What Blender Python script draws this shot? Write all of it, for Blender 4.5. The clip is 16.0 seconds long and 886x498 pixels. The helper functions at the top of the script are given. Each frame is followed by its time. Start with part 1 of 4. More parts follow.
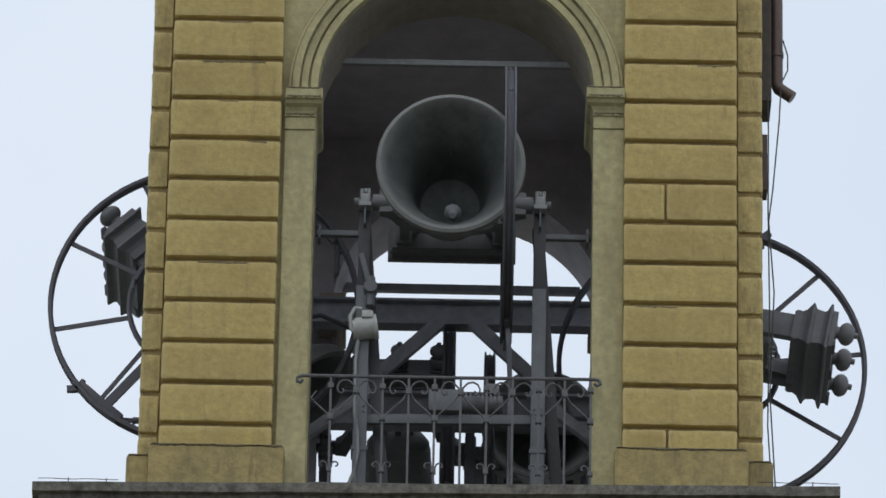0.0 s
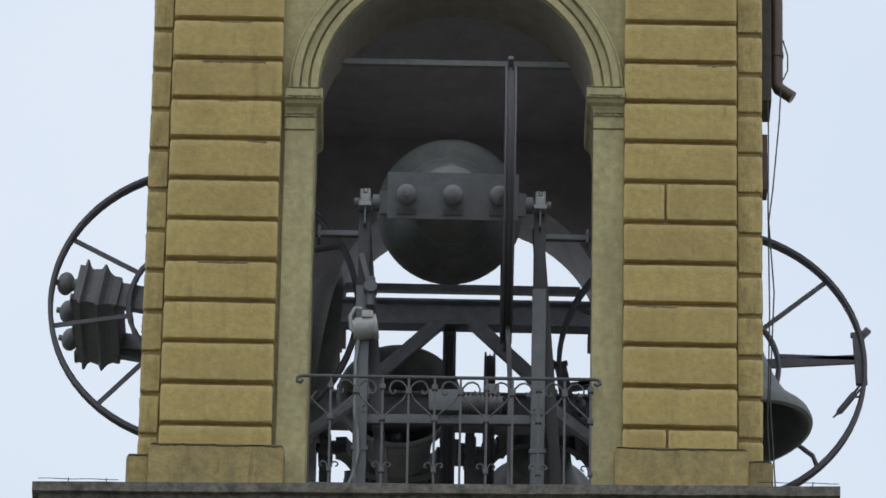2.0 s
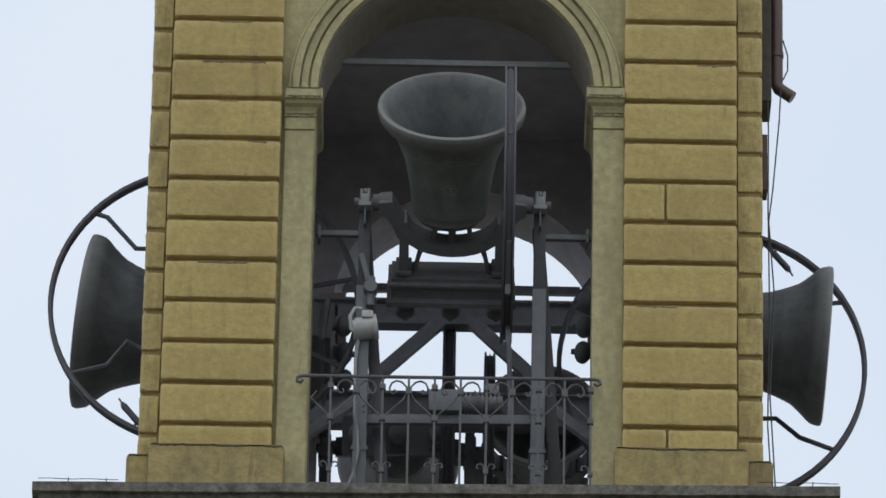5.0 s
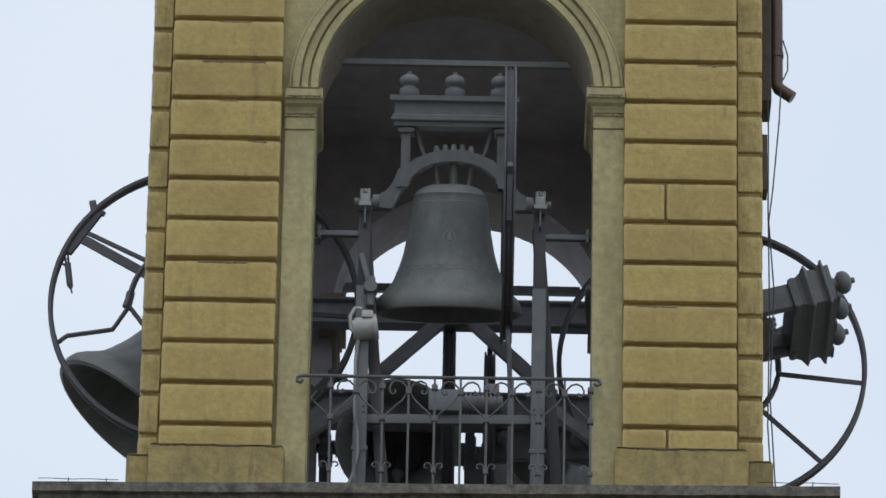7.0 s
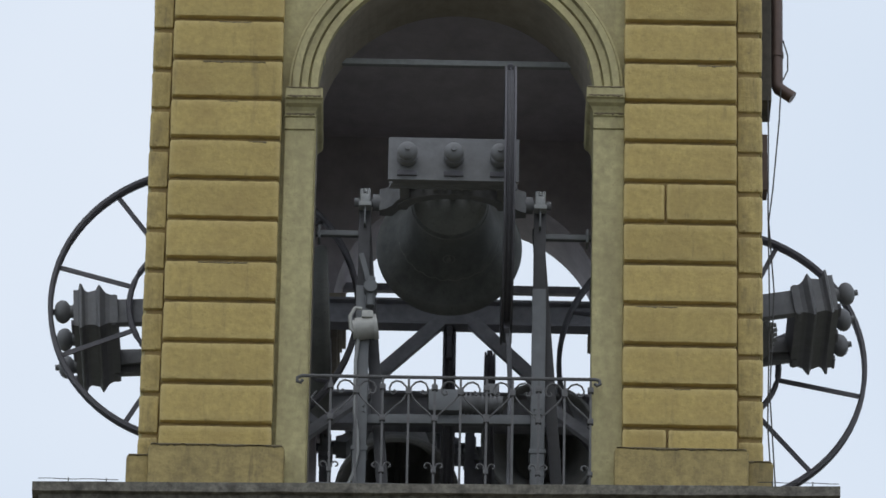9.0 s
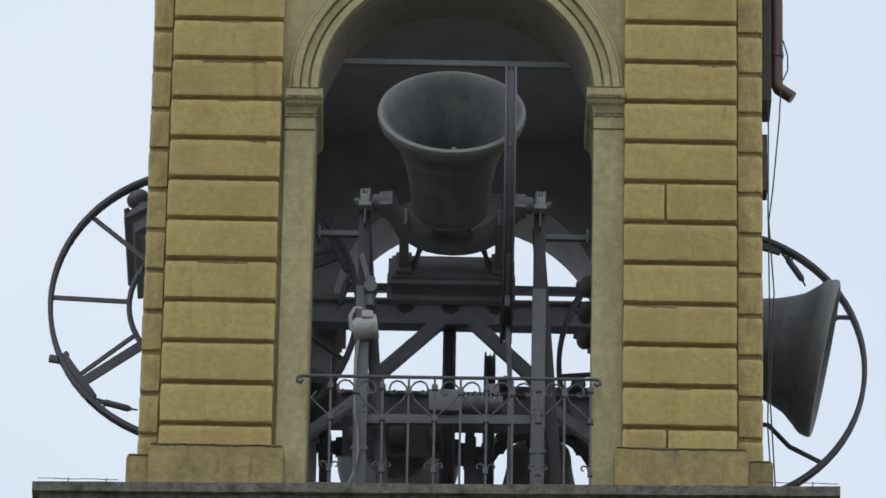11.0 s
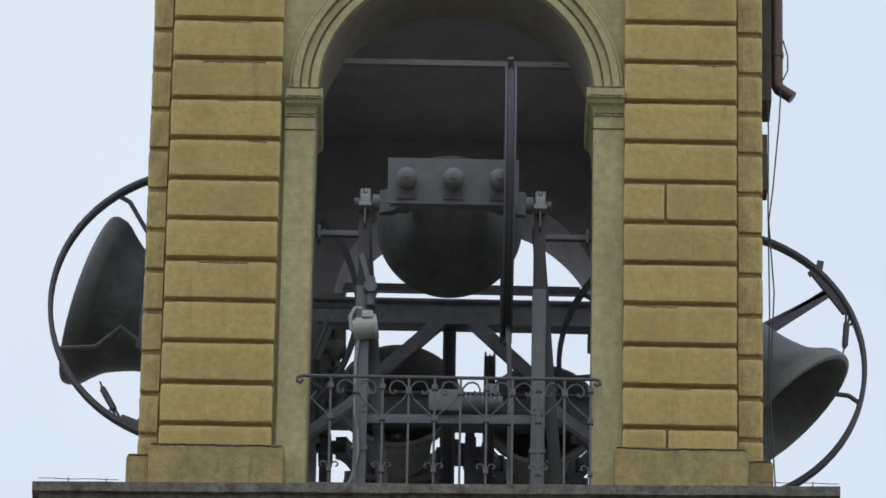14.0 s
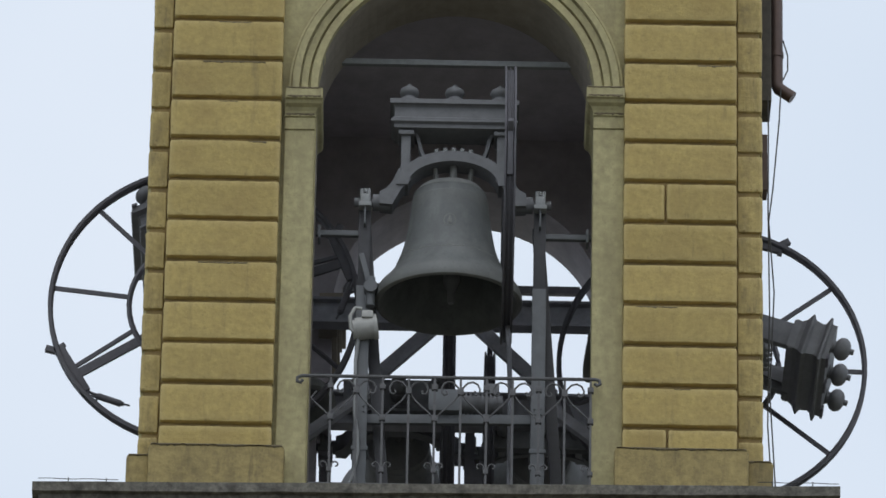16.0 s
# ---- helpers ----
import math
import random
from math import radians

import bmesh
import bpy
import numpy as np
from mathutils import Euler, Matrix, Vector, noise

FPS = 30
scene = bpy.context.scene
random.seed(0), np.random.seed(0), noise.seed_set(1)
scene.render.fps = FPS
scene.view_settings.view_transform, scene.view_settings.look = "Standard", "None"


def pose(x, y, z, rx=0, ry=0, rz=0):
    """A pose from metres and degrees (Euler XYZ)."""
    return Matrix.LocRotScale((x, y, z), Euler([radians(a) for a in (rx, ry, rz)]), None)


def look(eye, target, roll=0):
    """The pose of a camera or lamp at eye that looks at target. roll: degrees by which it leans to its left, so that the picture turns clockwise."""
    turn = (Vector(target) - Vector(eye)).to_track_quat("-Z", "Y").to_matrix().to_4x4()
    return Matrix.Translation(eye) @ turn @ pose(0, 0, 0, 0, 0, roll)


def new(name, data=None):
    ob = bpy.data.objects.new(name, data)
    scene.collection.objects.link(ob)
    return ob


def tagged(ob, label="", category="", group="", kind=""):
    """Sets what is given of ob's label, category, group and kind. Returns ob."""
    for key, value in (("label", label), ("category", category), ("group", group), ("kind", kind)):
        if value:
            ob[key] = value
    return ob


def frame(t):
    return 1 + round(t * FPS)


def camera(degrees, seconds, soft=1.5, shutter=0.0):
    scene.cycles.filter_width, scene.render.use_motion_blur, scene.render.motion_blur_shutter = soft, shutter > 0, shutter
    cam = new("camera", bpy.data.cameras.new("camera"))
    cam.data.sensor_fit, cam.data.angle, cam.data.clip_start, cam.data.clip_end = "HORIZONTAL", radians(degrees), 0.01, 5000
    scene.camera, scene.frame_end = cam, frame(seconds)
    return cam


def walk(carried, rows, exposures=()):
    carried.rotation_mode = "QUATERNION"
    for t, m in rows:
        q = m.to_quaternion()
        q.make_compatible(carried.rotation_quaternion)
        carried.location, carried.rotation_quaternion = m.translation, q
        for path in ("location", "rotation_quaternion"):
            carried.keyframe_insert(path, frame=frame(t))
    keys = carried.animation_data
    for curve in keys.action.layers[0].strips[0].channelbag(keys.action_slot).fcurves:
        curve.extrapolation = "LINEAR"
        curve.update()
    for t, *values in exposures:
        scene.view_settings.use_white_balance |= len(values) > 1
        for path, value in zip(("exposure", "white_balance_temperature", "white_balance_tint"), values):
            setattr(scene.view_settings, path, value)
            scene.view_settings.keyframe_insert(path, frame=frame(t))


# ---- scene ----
cam = camera(6.647, 16.0, soft=1.6)
EYE, AIM = (-0.088, -58.275, -28.685), (-0.088, 0.0, 2.30)
walk(cam, [(0.0, look(EYE, AIM, 1.1)), (16.0, look(EYE, AIM, 1.1))])

# ---- sky and light ----
world = bpy.data.worlds.new("overcast_sky")
scene.world = world
world.use_nodes = True
wn = world.node_tree
wn.nodes.clear()
w_out = wn.nodes.new("ShaderNodeOutputWorld")
w_bg = wn.nodes.new("ShaderNodeBackground")
w_sky = wn.nodes.new("ShaderNodeTexSky")
w_sky.sky_type, w_sky.sun_disc = "NISHITA", False
w_sky.sun_elevation, w_sky.sun_rotation = radians(50), radians(150)
w_sky.dust_density, w_sky.air_density = 4.0, 1.0
w_mix = wn.nodes.new("ShaderNodeMix")
w_mix.data_type = "RGBA"
w_mix.inputs["Factor"].default_value = 0.88
w_map = wn.nodes.new("ShaderNodeTexNoise")
w_map.inputs["Scale"].default_value = 9.0
w_map.inputs["Detail"].default_value = 3.0
w_ramp = wn.nodes.new("ShaderNodeValToRGB")
w_ramp.color_ramp.elements[0].position, w_ramp.color_ramp.elements[1].position = 0.35, 0.7
w_ramp.color_ramp.elements[0].color = (7.0, 7.9, 9.1, 1)
w_ramp.color_ramp.elements[1].color = (7.9, 8.6, 9.6, 1)
wn.links.new(w_map.outputs["Fac"], w_ramp.inputs["Fac"])
wn.links.new(w_sky.outputs["Color"], w_mix.inputs[6])
wn.links.new(w_ramp.outputs["Color"], w_mix.inputs[7])
wn.links.new(w_mix.outputs[2], w_bg.inputs["Color"])
w_bg.inputs["Strength"].default_value = 0.1
wn.links.new(w_bg.outputs["Background"], w_out.inputs["Surface"])
sun_data = bpy.data.lights.new("sun", "SUN")
sun_data.energy, sun_data.angle, sun_data.color = 0.5, radians(50), (1.0, 0.97, 0.92)
sun = new("sun", sun_data)
sun.matrix_world = look((-12, -30, 45), (0, 0, 0))
scene.view_settings.exposure = 0.1


# ---- materials ----
def material(name, colour, rough=0.8, metal=0.0, tones=(0.8, 1.2), grain=9.0, bump=0.3, dist=0.01,
             stain=None, stain_scale=1.2, stain_amount=0.5, streak=1.0, vary=0.0, specks=None, worn=None, drips=None, local=False):
    """Colour with fine grain, broad stains and relief, in metres of the object's own space."""
    m = bpy.data.materials.new(name)
    m.use_nodes = True
    nt = m.node_tree
    b = nt.nodes["Principled BSDF"]
    b.inputs["Metallic"].default_value = metal
    co = nt.nodes.new("ShaderNodeTexCoord")
    geo = nt.nodes.new("ShaderNodeNewGeometry")
    space = co.outputs["Object"] if local else geo.outputs["Position"]
    fine = nt.nodes.new("ShaderNodeTexNoise")
    fine.inputs["Scale"].default_value, fine.inputs["Detail"].default_value = grain, 8.0
    fine.inputs["Roughness"].default_value = 0.65
    nt.links.new(space if stain else co.outputs["Object"], fine.inputs["Vector"])
    ramp = nt.nodes.new("ShaderNodeMapRange")
    ramp.inputs["From Min"].default_value, ramp.inputs["From Max"].default_value = 0.25, 0.75
    ramp.inputs["To Min"].default_value, ramp.inputs["To Max"].default_value = tones
    nt.links.new(fine.outputs["Fac"], ramp.inputs["Value"])
    value = ramp.outputs["Result"]
    if vary:
        info = nt.nodes.new("ShaderNodeObjectInfo")
        mr = nt.nodes.new("ShaderNodeMapRange")
        mr.inputs["To Min"].default_value, mr.inputs["To Max"].default_value = 1 - vary, 1 + vary
        nt.links.new(info.outputs["Random"], mr.inputs["Value"])
        mul = nt.nodes.new("ShaderNodeMath")
        mul.operation = "MULTIPLY"
        nt.links.new(value, mul.inputs[0])
        nt.links.new(mr.outputs["Result"], mul.inputs[1])
        value = mul.outputs["Value"]
    scale = nt.nodes.new("ShaderNodeVectorMath")
    scale.operation = "SCALE"
    scale.inputs[0].default_value = colour
    nt.links.new(value, scale.inputs["Scale"])
    out = scale.outputs["Vector"]
    if stain:
        mp = nt.nodes.new("ShaderNodeMapping")
        mp.inputs["Scale"].default_value = (1, 1, 1 / streak)
        nt.links.new(space, mp.inputs["Vector"])
        big = nt.nodes.new("ShaderNodeTexNoise")
        big.inputs["Scale"].default_value, big.inputs["Detail"].default_value = stain_scale, 6.0
        big.inputs["Roughness"].default_value = 0.7
        nt.links.new(mp.outputs["Vector"], big.inputs["Vector"])
        sel = nt.nodes.new("ShaderNodeMapRange")
        sel.inputs["From Min"].default_value, sel.inputs["From Max"].default_value = 0.45, 0.72
        sel.inputs["To Max"].default_value = stain_amount
        nt.links.new(big.outputs["Fac"], sel.inputs["Value"])
        mix = nt.nodes.new("ShaderNodeMix")
        mix.data_type = "RGBA"
        nt.links.new(sel.outputs["Result"], mix.inputs["Factor"])
        nt.links.new(out, mix.inputs[6])
        mix.inputs[7].default_value = (*stain, 1)
        out = mix.outputs[2]
    if worn:
        # paler tint along the outer edges: part wear, part painted-in sky light
        edge = nt.nodes.new("ShaderNodeMapRange")
        edge.inputs["From Min"].default_value, edge.inputs["From Max"].default_value = 0.505, 0.58
        edge.inputs["To Max"].default_value = 0.7
        nt.links.new(geo.outputs["Pointiness"], edge.inputs["Value"])
        edge_tint = nt.nodes.new("ShaderNodeMix")
        edge_tint.data_type = "RGBA"
        nt.links.new(edge.outputs["Result"], edge_tint.inputs["Factor"])
        nt.links.new(out, edge_tint.inputs[6])
        edge_tint.inputs[7].default_value = (*worn, 1)
        out = edge_tint.outputs[2]
    if specks:
        # small pits and flakes
        pit = nt.nodes.new("ShaderNodeTexNoise")
        pit.inputs["Scale"].default_value, pit.inputs["Detail"].default_value = 40.0, 5.0
        nt.links.new(space, pit.inputs["Vector"])
        pick = nt.nodes.new("ShaderNodeMapRange")
        pick.inputs["From Min"].default_value, pick.inputs["From Max"].default_value = 0.60, 0.72
        pick.inputs["To Max"].default_value = 0.55
        nt.links.new(pit.outputs["Fac"], pick.inputs["Value"])
        dot = nt.nodes.new("ShaderNodeMix")
        dot.data_type = "RGBA"
        nt.links.new(pick.outputs["Result"], dot.inputs["Factor"])
        nt.links.new(out, dot.inputs[6])
        dot.inputs[7].default_value = (*specks, 1)
        out = dot.outputs[2]
    if drips:
        # narrow rain runs
        run = nt.nodes.new("ShaderNodeMapping")
        run.inputs["Scale"].default_value = (7.0, 7.0, 0.9)
        nt.links.new(space, run.inputs["Vector"])
        trail = nt.nodes.new("ShaderNodeTexNoise")
        trail.inputs["Scale"].default_value, trail.inputs["Detail"].default_value = 1.0, 7.0
        trail.inputs["Roughness"].default_value = 0.7
        nt.links.new(run.outputs["Vector"], trail.inputs["Vector"])
        thin = nt.nodes.new("ShaderNodeMapRange")
        thin.inputs["From Min"].default_value, thin.inputs["From Max"].default_value = 0.585, 0.76
        thin.inputs["To Max"].default_value = 0.75
        nt.links.new(trail.outputs["Fac"], thin.inputs["Value"])
        wet = nt.nodes.new("ShaderNodeMix")
        wet.data_type = "RGBA"
        nt.links.new(thin.outputs["Result"], wet.inputs["Factor"])
        nt.links.new(out, wet.inputs[6])
        wet.inputs[7].default_value = (*drips, 1)
        out = wet.outputs[2]
    nt.links.new(out, b.inputs["Base Color"])
    rr = nt.nodes.new("ShaderNodeMapRange")
    rr.inputs["To Min"].default_value, rr.inputs["To Max"].default_value = max(0.05, rough - 0.12), min(1, rough + 0.12)
    nt.links.new(fine.outputs["Fac"], rr.inputs["Value"])
    nt.links.new(rr.outputs["Result"], b.inputs["Roughness"])
    bp = nt.nodes.new("ShaderNodeBump")
    bp.inputs["Strength"].default_value, bp.inputs["Distance"].default_value = bump, dist
    nt.links.new(fine.outputs["Fac"], bp.inputs["Height"])
    nt.links.new(bp.outputs["Normal"], b.inputs["Normal"])
    return m


OCHRE = material("ochre_stucco", (0.428, 0.328, 0.121), 0.92, tones=(0.80, 1.20), grain=16, bump=0.6, dist=0.015, stain=(0.315, 0.228, 0.088),
                 stain_scale=1.9, stain_amount=0.7, streak=1.6, vary=0.08, specks=(0.25, 0.195, 0.085), worn=(0.55, 0.44, 0.20), drips=(0.16, 0.13, 0.07))
OCHRE_WORN = material("weathered_corner_stucco", (0.425, 0.33, 0.13), 0.92, tones=(0.70, 1.22), grain=18, bump=0.7, dist=0.015, stain=(0.17, 0.135, 0.07),
                      stain_scale=4.5, stain_amount=0.75, streak=2.2, vary=0.08, specks=(0.15, 0.12, 0.06), worn=(0.55, 0.44, 0.20), drips=(0.13, 0.105, 0.06))
OCHRE_BACK = material("ochre_wall", (0.28, 0.20, 0.08), 0.9, stain=(0.13, 0.10, 0.06), stain_scale=2.5, stain_amount=0.6)
CREAM = material("cream_plaster", (0.415, 0.372, 0.198), 0.9, tones=(0.74, 1.24), grain=14, bump=0.4, stain=(0.23, 0.195, 0.11),
                 stain_scale=2.4, stain_amount=0.65, streak=3.0, specks=(0.26, 0.22, 0.125), drips=(0.15, 0.13, 0.075))
PLINTH = material("weathered_plinth_stucco", (0.355, 0.278, 0.118), 0.92, grain=14, tones=(0.66, 1.26), bump=0.6, dist=0.02, stain=(0.13, 0.105, 0.058),
                  stain_scale=3.2, stain_amount=0.85, streak=3.0, specks=(0.16, 0.13, 0.065), drips=(0.10, 0.082, 0.05))
LICHEN = material("black_lichen_crust", (0.17, 0.14, 0.085), 0.95, grain=30, tones=(0.5, 1.6), bump=0.6)
STONE = material("grey_cornice_stone", (0.150, 0.140, 0.118), 0.92, grain=16, tones=(0.3, 1.7), bump=0.7, specks=(0.05, 0.046, 0.038), stain=(0.035, 0.032, 0.027),
                 stain_scale=6.5, stain_amount=0.95)
INNER = material("brown_inner_plaster", (0.42, 0.39, 0.415), 0.95, grain=5, stain=(0.30, 0.275, 0.30), stain_scale=1.1,
                 stain_amount=0.8)
# floor colour raised well above the stone so it bounces light under the bells
FLOOR = material("bounce_pale_concrete", (0.58, 0.56, 0.54), 0.95, grain=6, stain=(0.30, 0.28, 0.25), stain_scale=1.5)
REVEAL = material("grey_brown_plaster", (0.29, 0.255, 0.205), 0.95, grain=7, stain=(0.17, 0.15, 0.13), stain_scale=1.6, stain_amount=0.7)
VAULT = material("sooty_vault_plaster", (0.44, 0.405, 0.44), 0.95, grain=5)
BRONZE = material("dull_bell_bronze", (0.119, 0.127, 0.126), 0.62, metal=0.2, tones=(0.78, 1.22), grain=7, bump=0.15, stain=(0.198, 0.206, 0.199), stain_scale=5.0,
                  stain_amount=0.8, streak=2.2, specks=(0.085, 0.086, 0.082), worn=(0.21, 0.21, 0.195), drips=(0.09, 0.094, 0.09), local=True)
# lighter copy of the bell bronze, painted to lift the shade on the rear bells
LIFTED_BRONZE = material("lifted_bell_bronze", (0.22, 0.222, 0.22), 0.75, metal=0.1, tones=(0.78, 1.2), grain=7, bump=0.15, stain=(0.30, 0.30, 0.285), stain_scale=5.0,
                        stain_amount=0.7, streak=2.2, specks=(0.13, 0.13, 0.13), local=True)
IRON = material("grey_painted_cast_iron", (0.152, 0.155, 0.162), 0.65, metal=0.0, tones=(0.75, 1.2), grain=10, bump=0.25)
CASTING = material("pale_cast_housing", (0.27, 0.28, 0.28), 0.6, tones=(0.75, 1.15), grain=14, bump=0.2)
STEEL = material("grey_painted_steel", (0.128, 0.136, 0.144), 0.65, metal=0.0, tones=(0.8, 1.15), grain=8, bump=0.15)
DARK_STEEL = material("dark_frame_steel", (0.25, 0.25, 0.275), 0.7, metal=0.0, tones=(0.7, 1.25), grain=8)
BLACK_STEEL = material("near_black_steel", (0.045, 0.045, 0.05), 0.6, tones=(0.7, 1.3), grain=9)
RAIL = material("wrought_iron", (0.105, 0.105, 0.108), 0.7, metal=0.0, tones=(0.7, 1.3), grain=20)
WHEEL = material("wheel_iron", (0.095, 0.093, 0.105), 0.65, metal=0.0, tones=(0.75, 1.25), grain=15)
MOTOR = material("pale_motor_enamel", (0.43, 0.43, 0.41), 0.5, tones=(0.8, 1.1), grain=14, bump=0.1)
PIPE = material("brown_copper_pipe", (0.10, 0.07, 0.06), 0.5, metal=0.5, tones=(0.8, 1.2), grain=8)
DARK_BROWN = material("dark_brown_strip", (0.075, 0.068, 0.058), 0.85, tones=(0.6, 1.4), grain=12)
CABLE = material("black_cable_rubber", (0.05, 0.05, 0.05), 0.7)
GROUND = material("distant_ground", (0.16, 0.15, 0.12), 0.95, grain=0.3, stain=(0.09, 0.11, 0.05), stain_scale=0.02, stain_amount=0.8)
ROOF = material("terracotta_roof", (0.30, 0.15, 0.09), 0.9, grain=6)


# ---- mesh helpers ----
def finish(name, bm, mat, parent=None, label="", smooth=False):
    me = bpy.data.meshes.new(name)
    bmesh.ops.recalc_face_normals(bm, faces=bm.faces)
    bm.to_mesh(me)
    bm.free()
    me.materials.append(mat)
    if smooth:
        me.shade_smooth()
        me.set_sharp_from_angle(angle=radians(38))
    ob = new(name, me)
    if parent:
        ob.parent = parent
    if label:
        tagged(ob, label)
    return ob


def part(name, bm, mat, parent, label="", smooth=True):
    return finish(name, bm, mat, parent, label, smooth)


def thing(name, m, label, category, group="", kind=""):
    ob = new(name)
    ob.empty_display_size = 0.1
    ob.matrix_basis = m
    return tagged(ob, label, category, group, kind)


def box(bm, x0, x1, y0, y1, z0, z1, bevel=0.0, m=None):
    r = bmesh.ops.create_cube(bm, size=1.0)
    vs = r["verts"]
    bmesh.ops.scale(bm, vec=(x1 - x0, y1 - y0, z1 - z0), verts=vs)
    bmesh.ops.translate(bm, vec=((x0 + x1) / 2, (y0 + y1) / 2, (z0 + z1) / 2), verts=vs)
    if bevel:
        es = list({e for v in vs for e in v.link_edges})
        r = bmesh.ops.bevel(bm, geom=es, offset=bevel, segments=2, affect="EDGES", profile=0.6)
        vs = list({v for f in r["faces"] for v in f.verts} | {v for v in vs if v.is_valid})
    if m:
        bmesh.ops.transform(bm, matrix=m, verts=[v for v in vs if v.is_valid])
    return bm


def rod(bm, a, b, r, r2=None, seg=10):
    a, b = Vector(a), Vector(b)
    d = b - a
    m = Matrix.Translation((a + b) / 2) @ d.to_track_quat("Z", "Y").to_matrix().to_4x4()
    bmesh.ops.create_cone(bm, cap_ends=True, segments=seg, radius1=r, radius2=r if r2 is None else r2, depth=d.length, matrix=m)
    return bm


def bar(bm, a, b, w, h, up=(0, 0, 1), bevel=0.0):
    """A square bar from a to b, w across and h along up."""
    a, b = Vector(a), Vector(b)
    d = (b - a).normalized()
    if abs(d.dot(Vector(up).normalized())) > 0.99:
        up = (0, 1, 0)
    side = d.cross(Vector(up)).normalized()
    top = side.cross(d).normalized()
    m = Matrix((side, top, d)).transposed().to_4x4()
    m.translation = (a + b) / 2
    L = (b - a).length
    return box(bm, -w / 2, w / 2, -h / 2, h / 2, -L / 2, L / 2, bevel, m)


def lathe(bm, profile, seg=40, m=None):
    rings = []
    for r, z in profile:
        if r < 1e-6:
            rings.append([bm.verts.new((0, 0, z))])
        else:
            rings.append([bm.verts.new((r * math.cos(2 * math.pi * i / seg), r * math.sin(2 * math.pi * i / seg), z)) for i in range(seg)])
    for a, b in zip(rings, rings[1:]):
        for i in range(seg):
            j = (i + 1) % seg
            if len(a) == 1 and len(b) == 1:
                continue
            if len(a) == 1:
                bm.faces.new((a[0], b[i], b[j]))
            elif len(b) == 1:
                bm.faces.new((a[i], b[0], a[j]))
            else:
                bm.faces.new((a[i], b[i], b[j], a[j]))
    if m:
        bmesh.ops.transform(bm, matrix=m, verts=[v for ring in rings for v in ring])
    return bm


def tube(bm, points, r, seg=6, closed=False):
    """A round bar along a line of points."""
    pts = [Vector(p) for p in points]
    n = len(pts)
    rings = []
    for i, p in enumerate(pts):
        a = pts[(i - 1) % n] if closed or i else p
        b = pts[(i + 1) % n] if closed or i < n - 1 else p
        d = (b - a).normalized()
        ref = Vector((0, 1, 0)) if abs(d.y) < 0.9 else Vector((1, 0, 0))
        u = d.cross(ref).normalized()
        v = d.cross(u)
        rings.append([bm.verts.new(p + r * (math.cos(2 * math.pi * k / seg) * u + math.sin(2 * math.pi * k / seg) * v)) for k in range(seg)])
    for i in range(n if closed else n - 1):
        a, b = rings[i], rings[(i + 1) % n]
        for k in range(seg):
            bm.faces.new((a[k], a[(k + 1) % seg], b[(k + 1) % seg], b[k]))
    if not closed:
        bm.faces.new(rings[0])
        bm.faces.new(rings[-1][::-1])
    return bm


def sweep_profile(bm, profile, x0, x1):
    """A moulding along x: profile is a closed line of (y, z)."""
    a = [bm.verts.new((x0, y, z)) for y, z in profile]
    b = [bm.verts.new((x1, y, z)) for y, z in profile]
    n = len(a)
    for i in range(n):
        j = (i + 1) % n
        bm.faces.new((a[i], a[j], b[j], b[i]))
    bm.faces.new(a)
    bm.faces.new(b[::-1])
    return bm


def arch_wall(bm, w0, w1, z0, z1, r, spring, y0, y1, seg=40, foot=0.0, wider=0.0):
    """A wall from y0 to y1 with one arched opening round x = 0 that goes down to z0, wider below the height foot."""
    foot = foot if wider else z0
    quads = [((w0, foot), (-r, foot), (-r, spring), (w0, spring)), ((r, foot), (w1, foot), (w1, spring), (r, spring)),
             ((w0, spring), (-r, spring), (-r, z1), (w0, z1)), ((r, spring), (w1, spring), (w1, z1), (r, z1))]
    for i in range(seg):
        a, b = math.pi * (1 - i / seg), math.pi * (1 - (i + 1) / seg)
        xa, xb = r * math.cos(a), r * math.cos(b)
        quads.append(((xa, spring + r * math.sin(a)), (xb, spring + r * math.sin(b)), (xb, z1), (xa, z1)))
    if wider:
        e = r + wider
        quads += [((w0, z0), (-e, z0), (-e, foot), (w0, foot)), ((e, z0), (w1, z0), (w1, foot), (e, foot))]
    faces = []
    for q in quads:
        vs = []
        for p in q:
            v = (round(p[0], 5), y0, round(p[1], 5))
            if v not in [tuple(round(c, 5) for c in o.co) for o in vs]:
                vs.append(bm.verts.new(v))
        if len(vs) >= 3:
            faces.append(bm.faces.new(vs))
    bmesh.ops.remove_doubles(bm, verts=bm.verts, dist=1e-4)
    r2 = bmesh.ops.extrude_face_region(bm, geom=list(bm.faces))
    bmesh.ops.translate(bm, vec=(0, y1 - y0, 0), verts=[g for g in r2["geom"] if isinstance(g, bmesh.types.BMVert)])
    return bm


def arch_band(bm, rings, spring, seg=48):
    """A moulded band round the arch: rings is a closed section of (radius, y)."""
    cols = []
    for i in range(seg + 1):
        a = math.pi * i / seg
        if i == 0:
            cols.append([bm.verts.new((r, y, spring - .07)) for r, y in rings])
        cols.append([bm.verts.new((r * math.cos(a), y, spring + r * math.sin(a))) for r, y in rings])
    cols.append([bm.verts.new((-r, y, spring - .07)) for r, y in rings])
    n = len(rings)
    for a, b in zip(cols, cols[1:]):
        for k in range(n):
            bm.faces.new((a[k], a[(k + 1) % n], b[(k + 1) % n], b[k]))
    bm.faces.new(cols[0])
    bm.faces.new(cols[-1][::-1])
    return bm


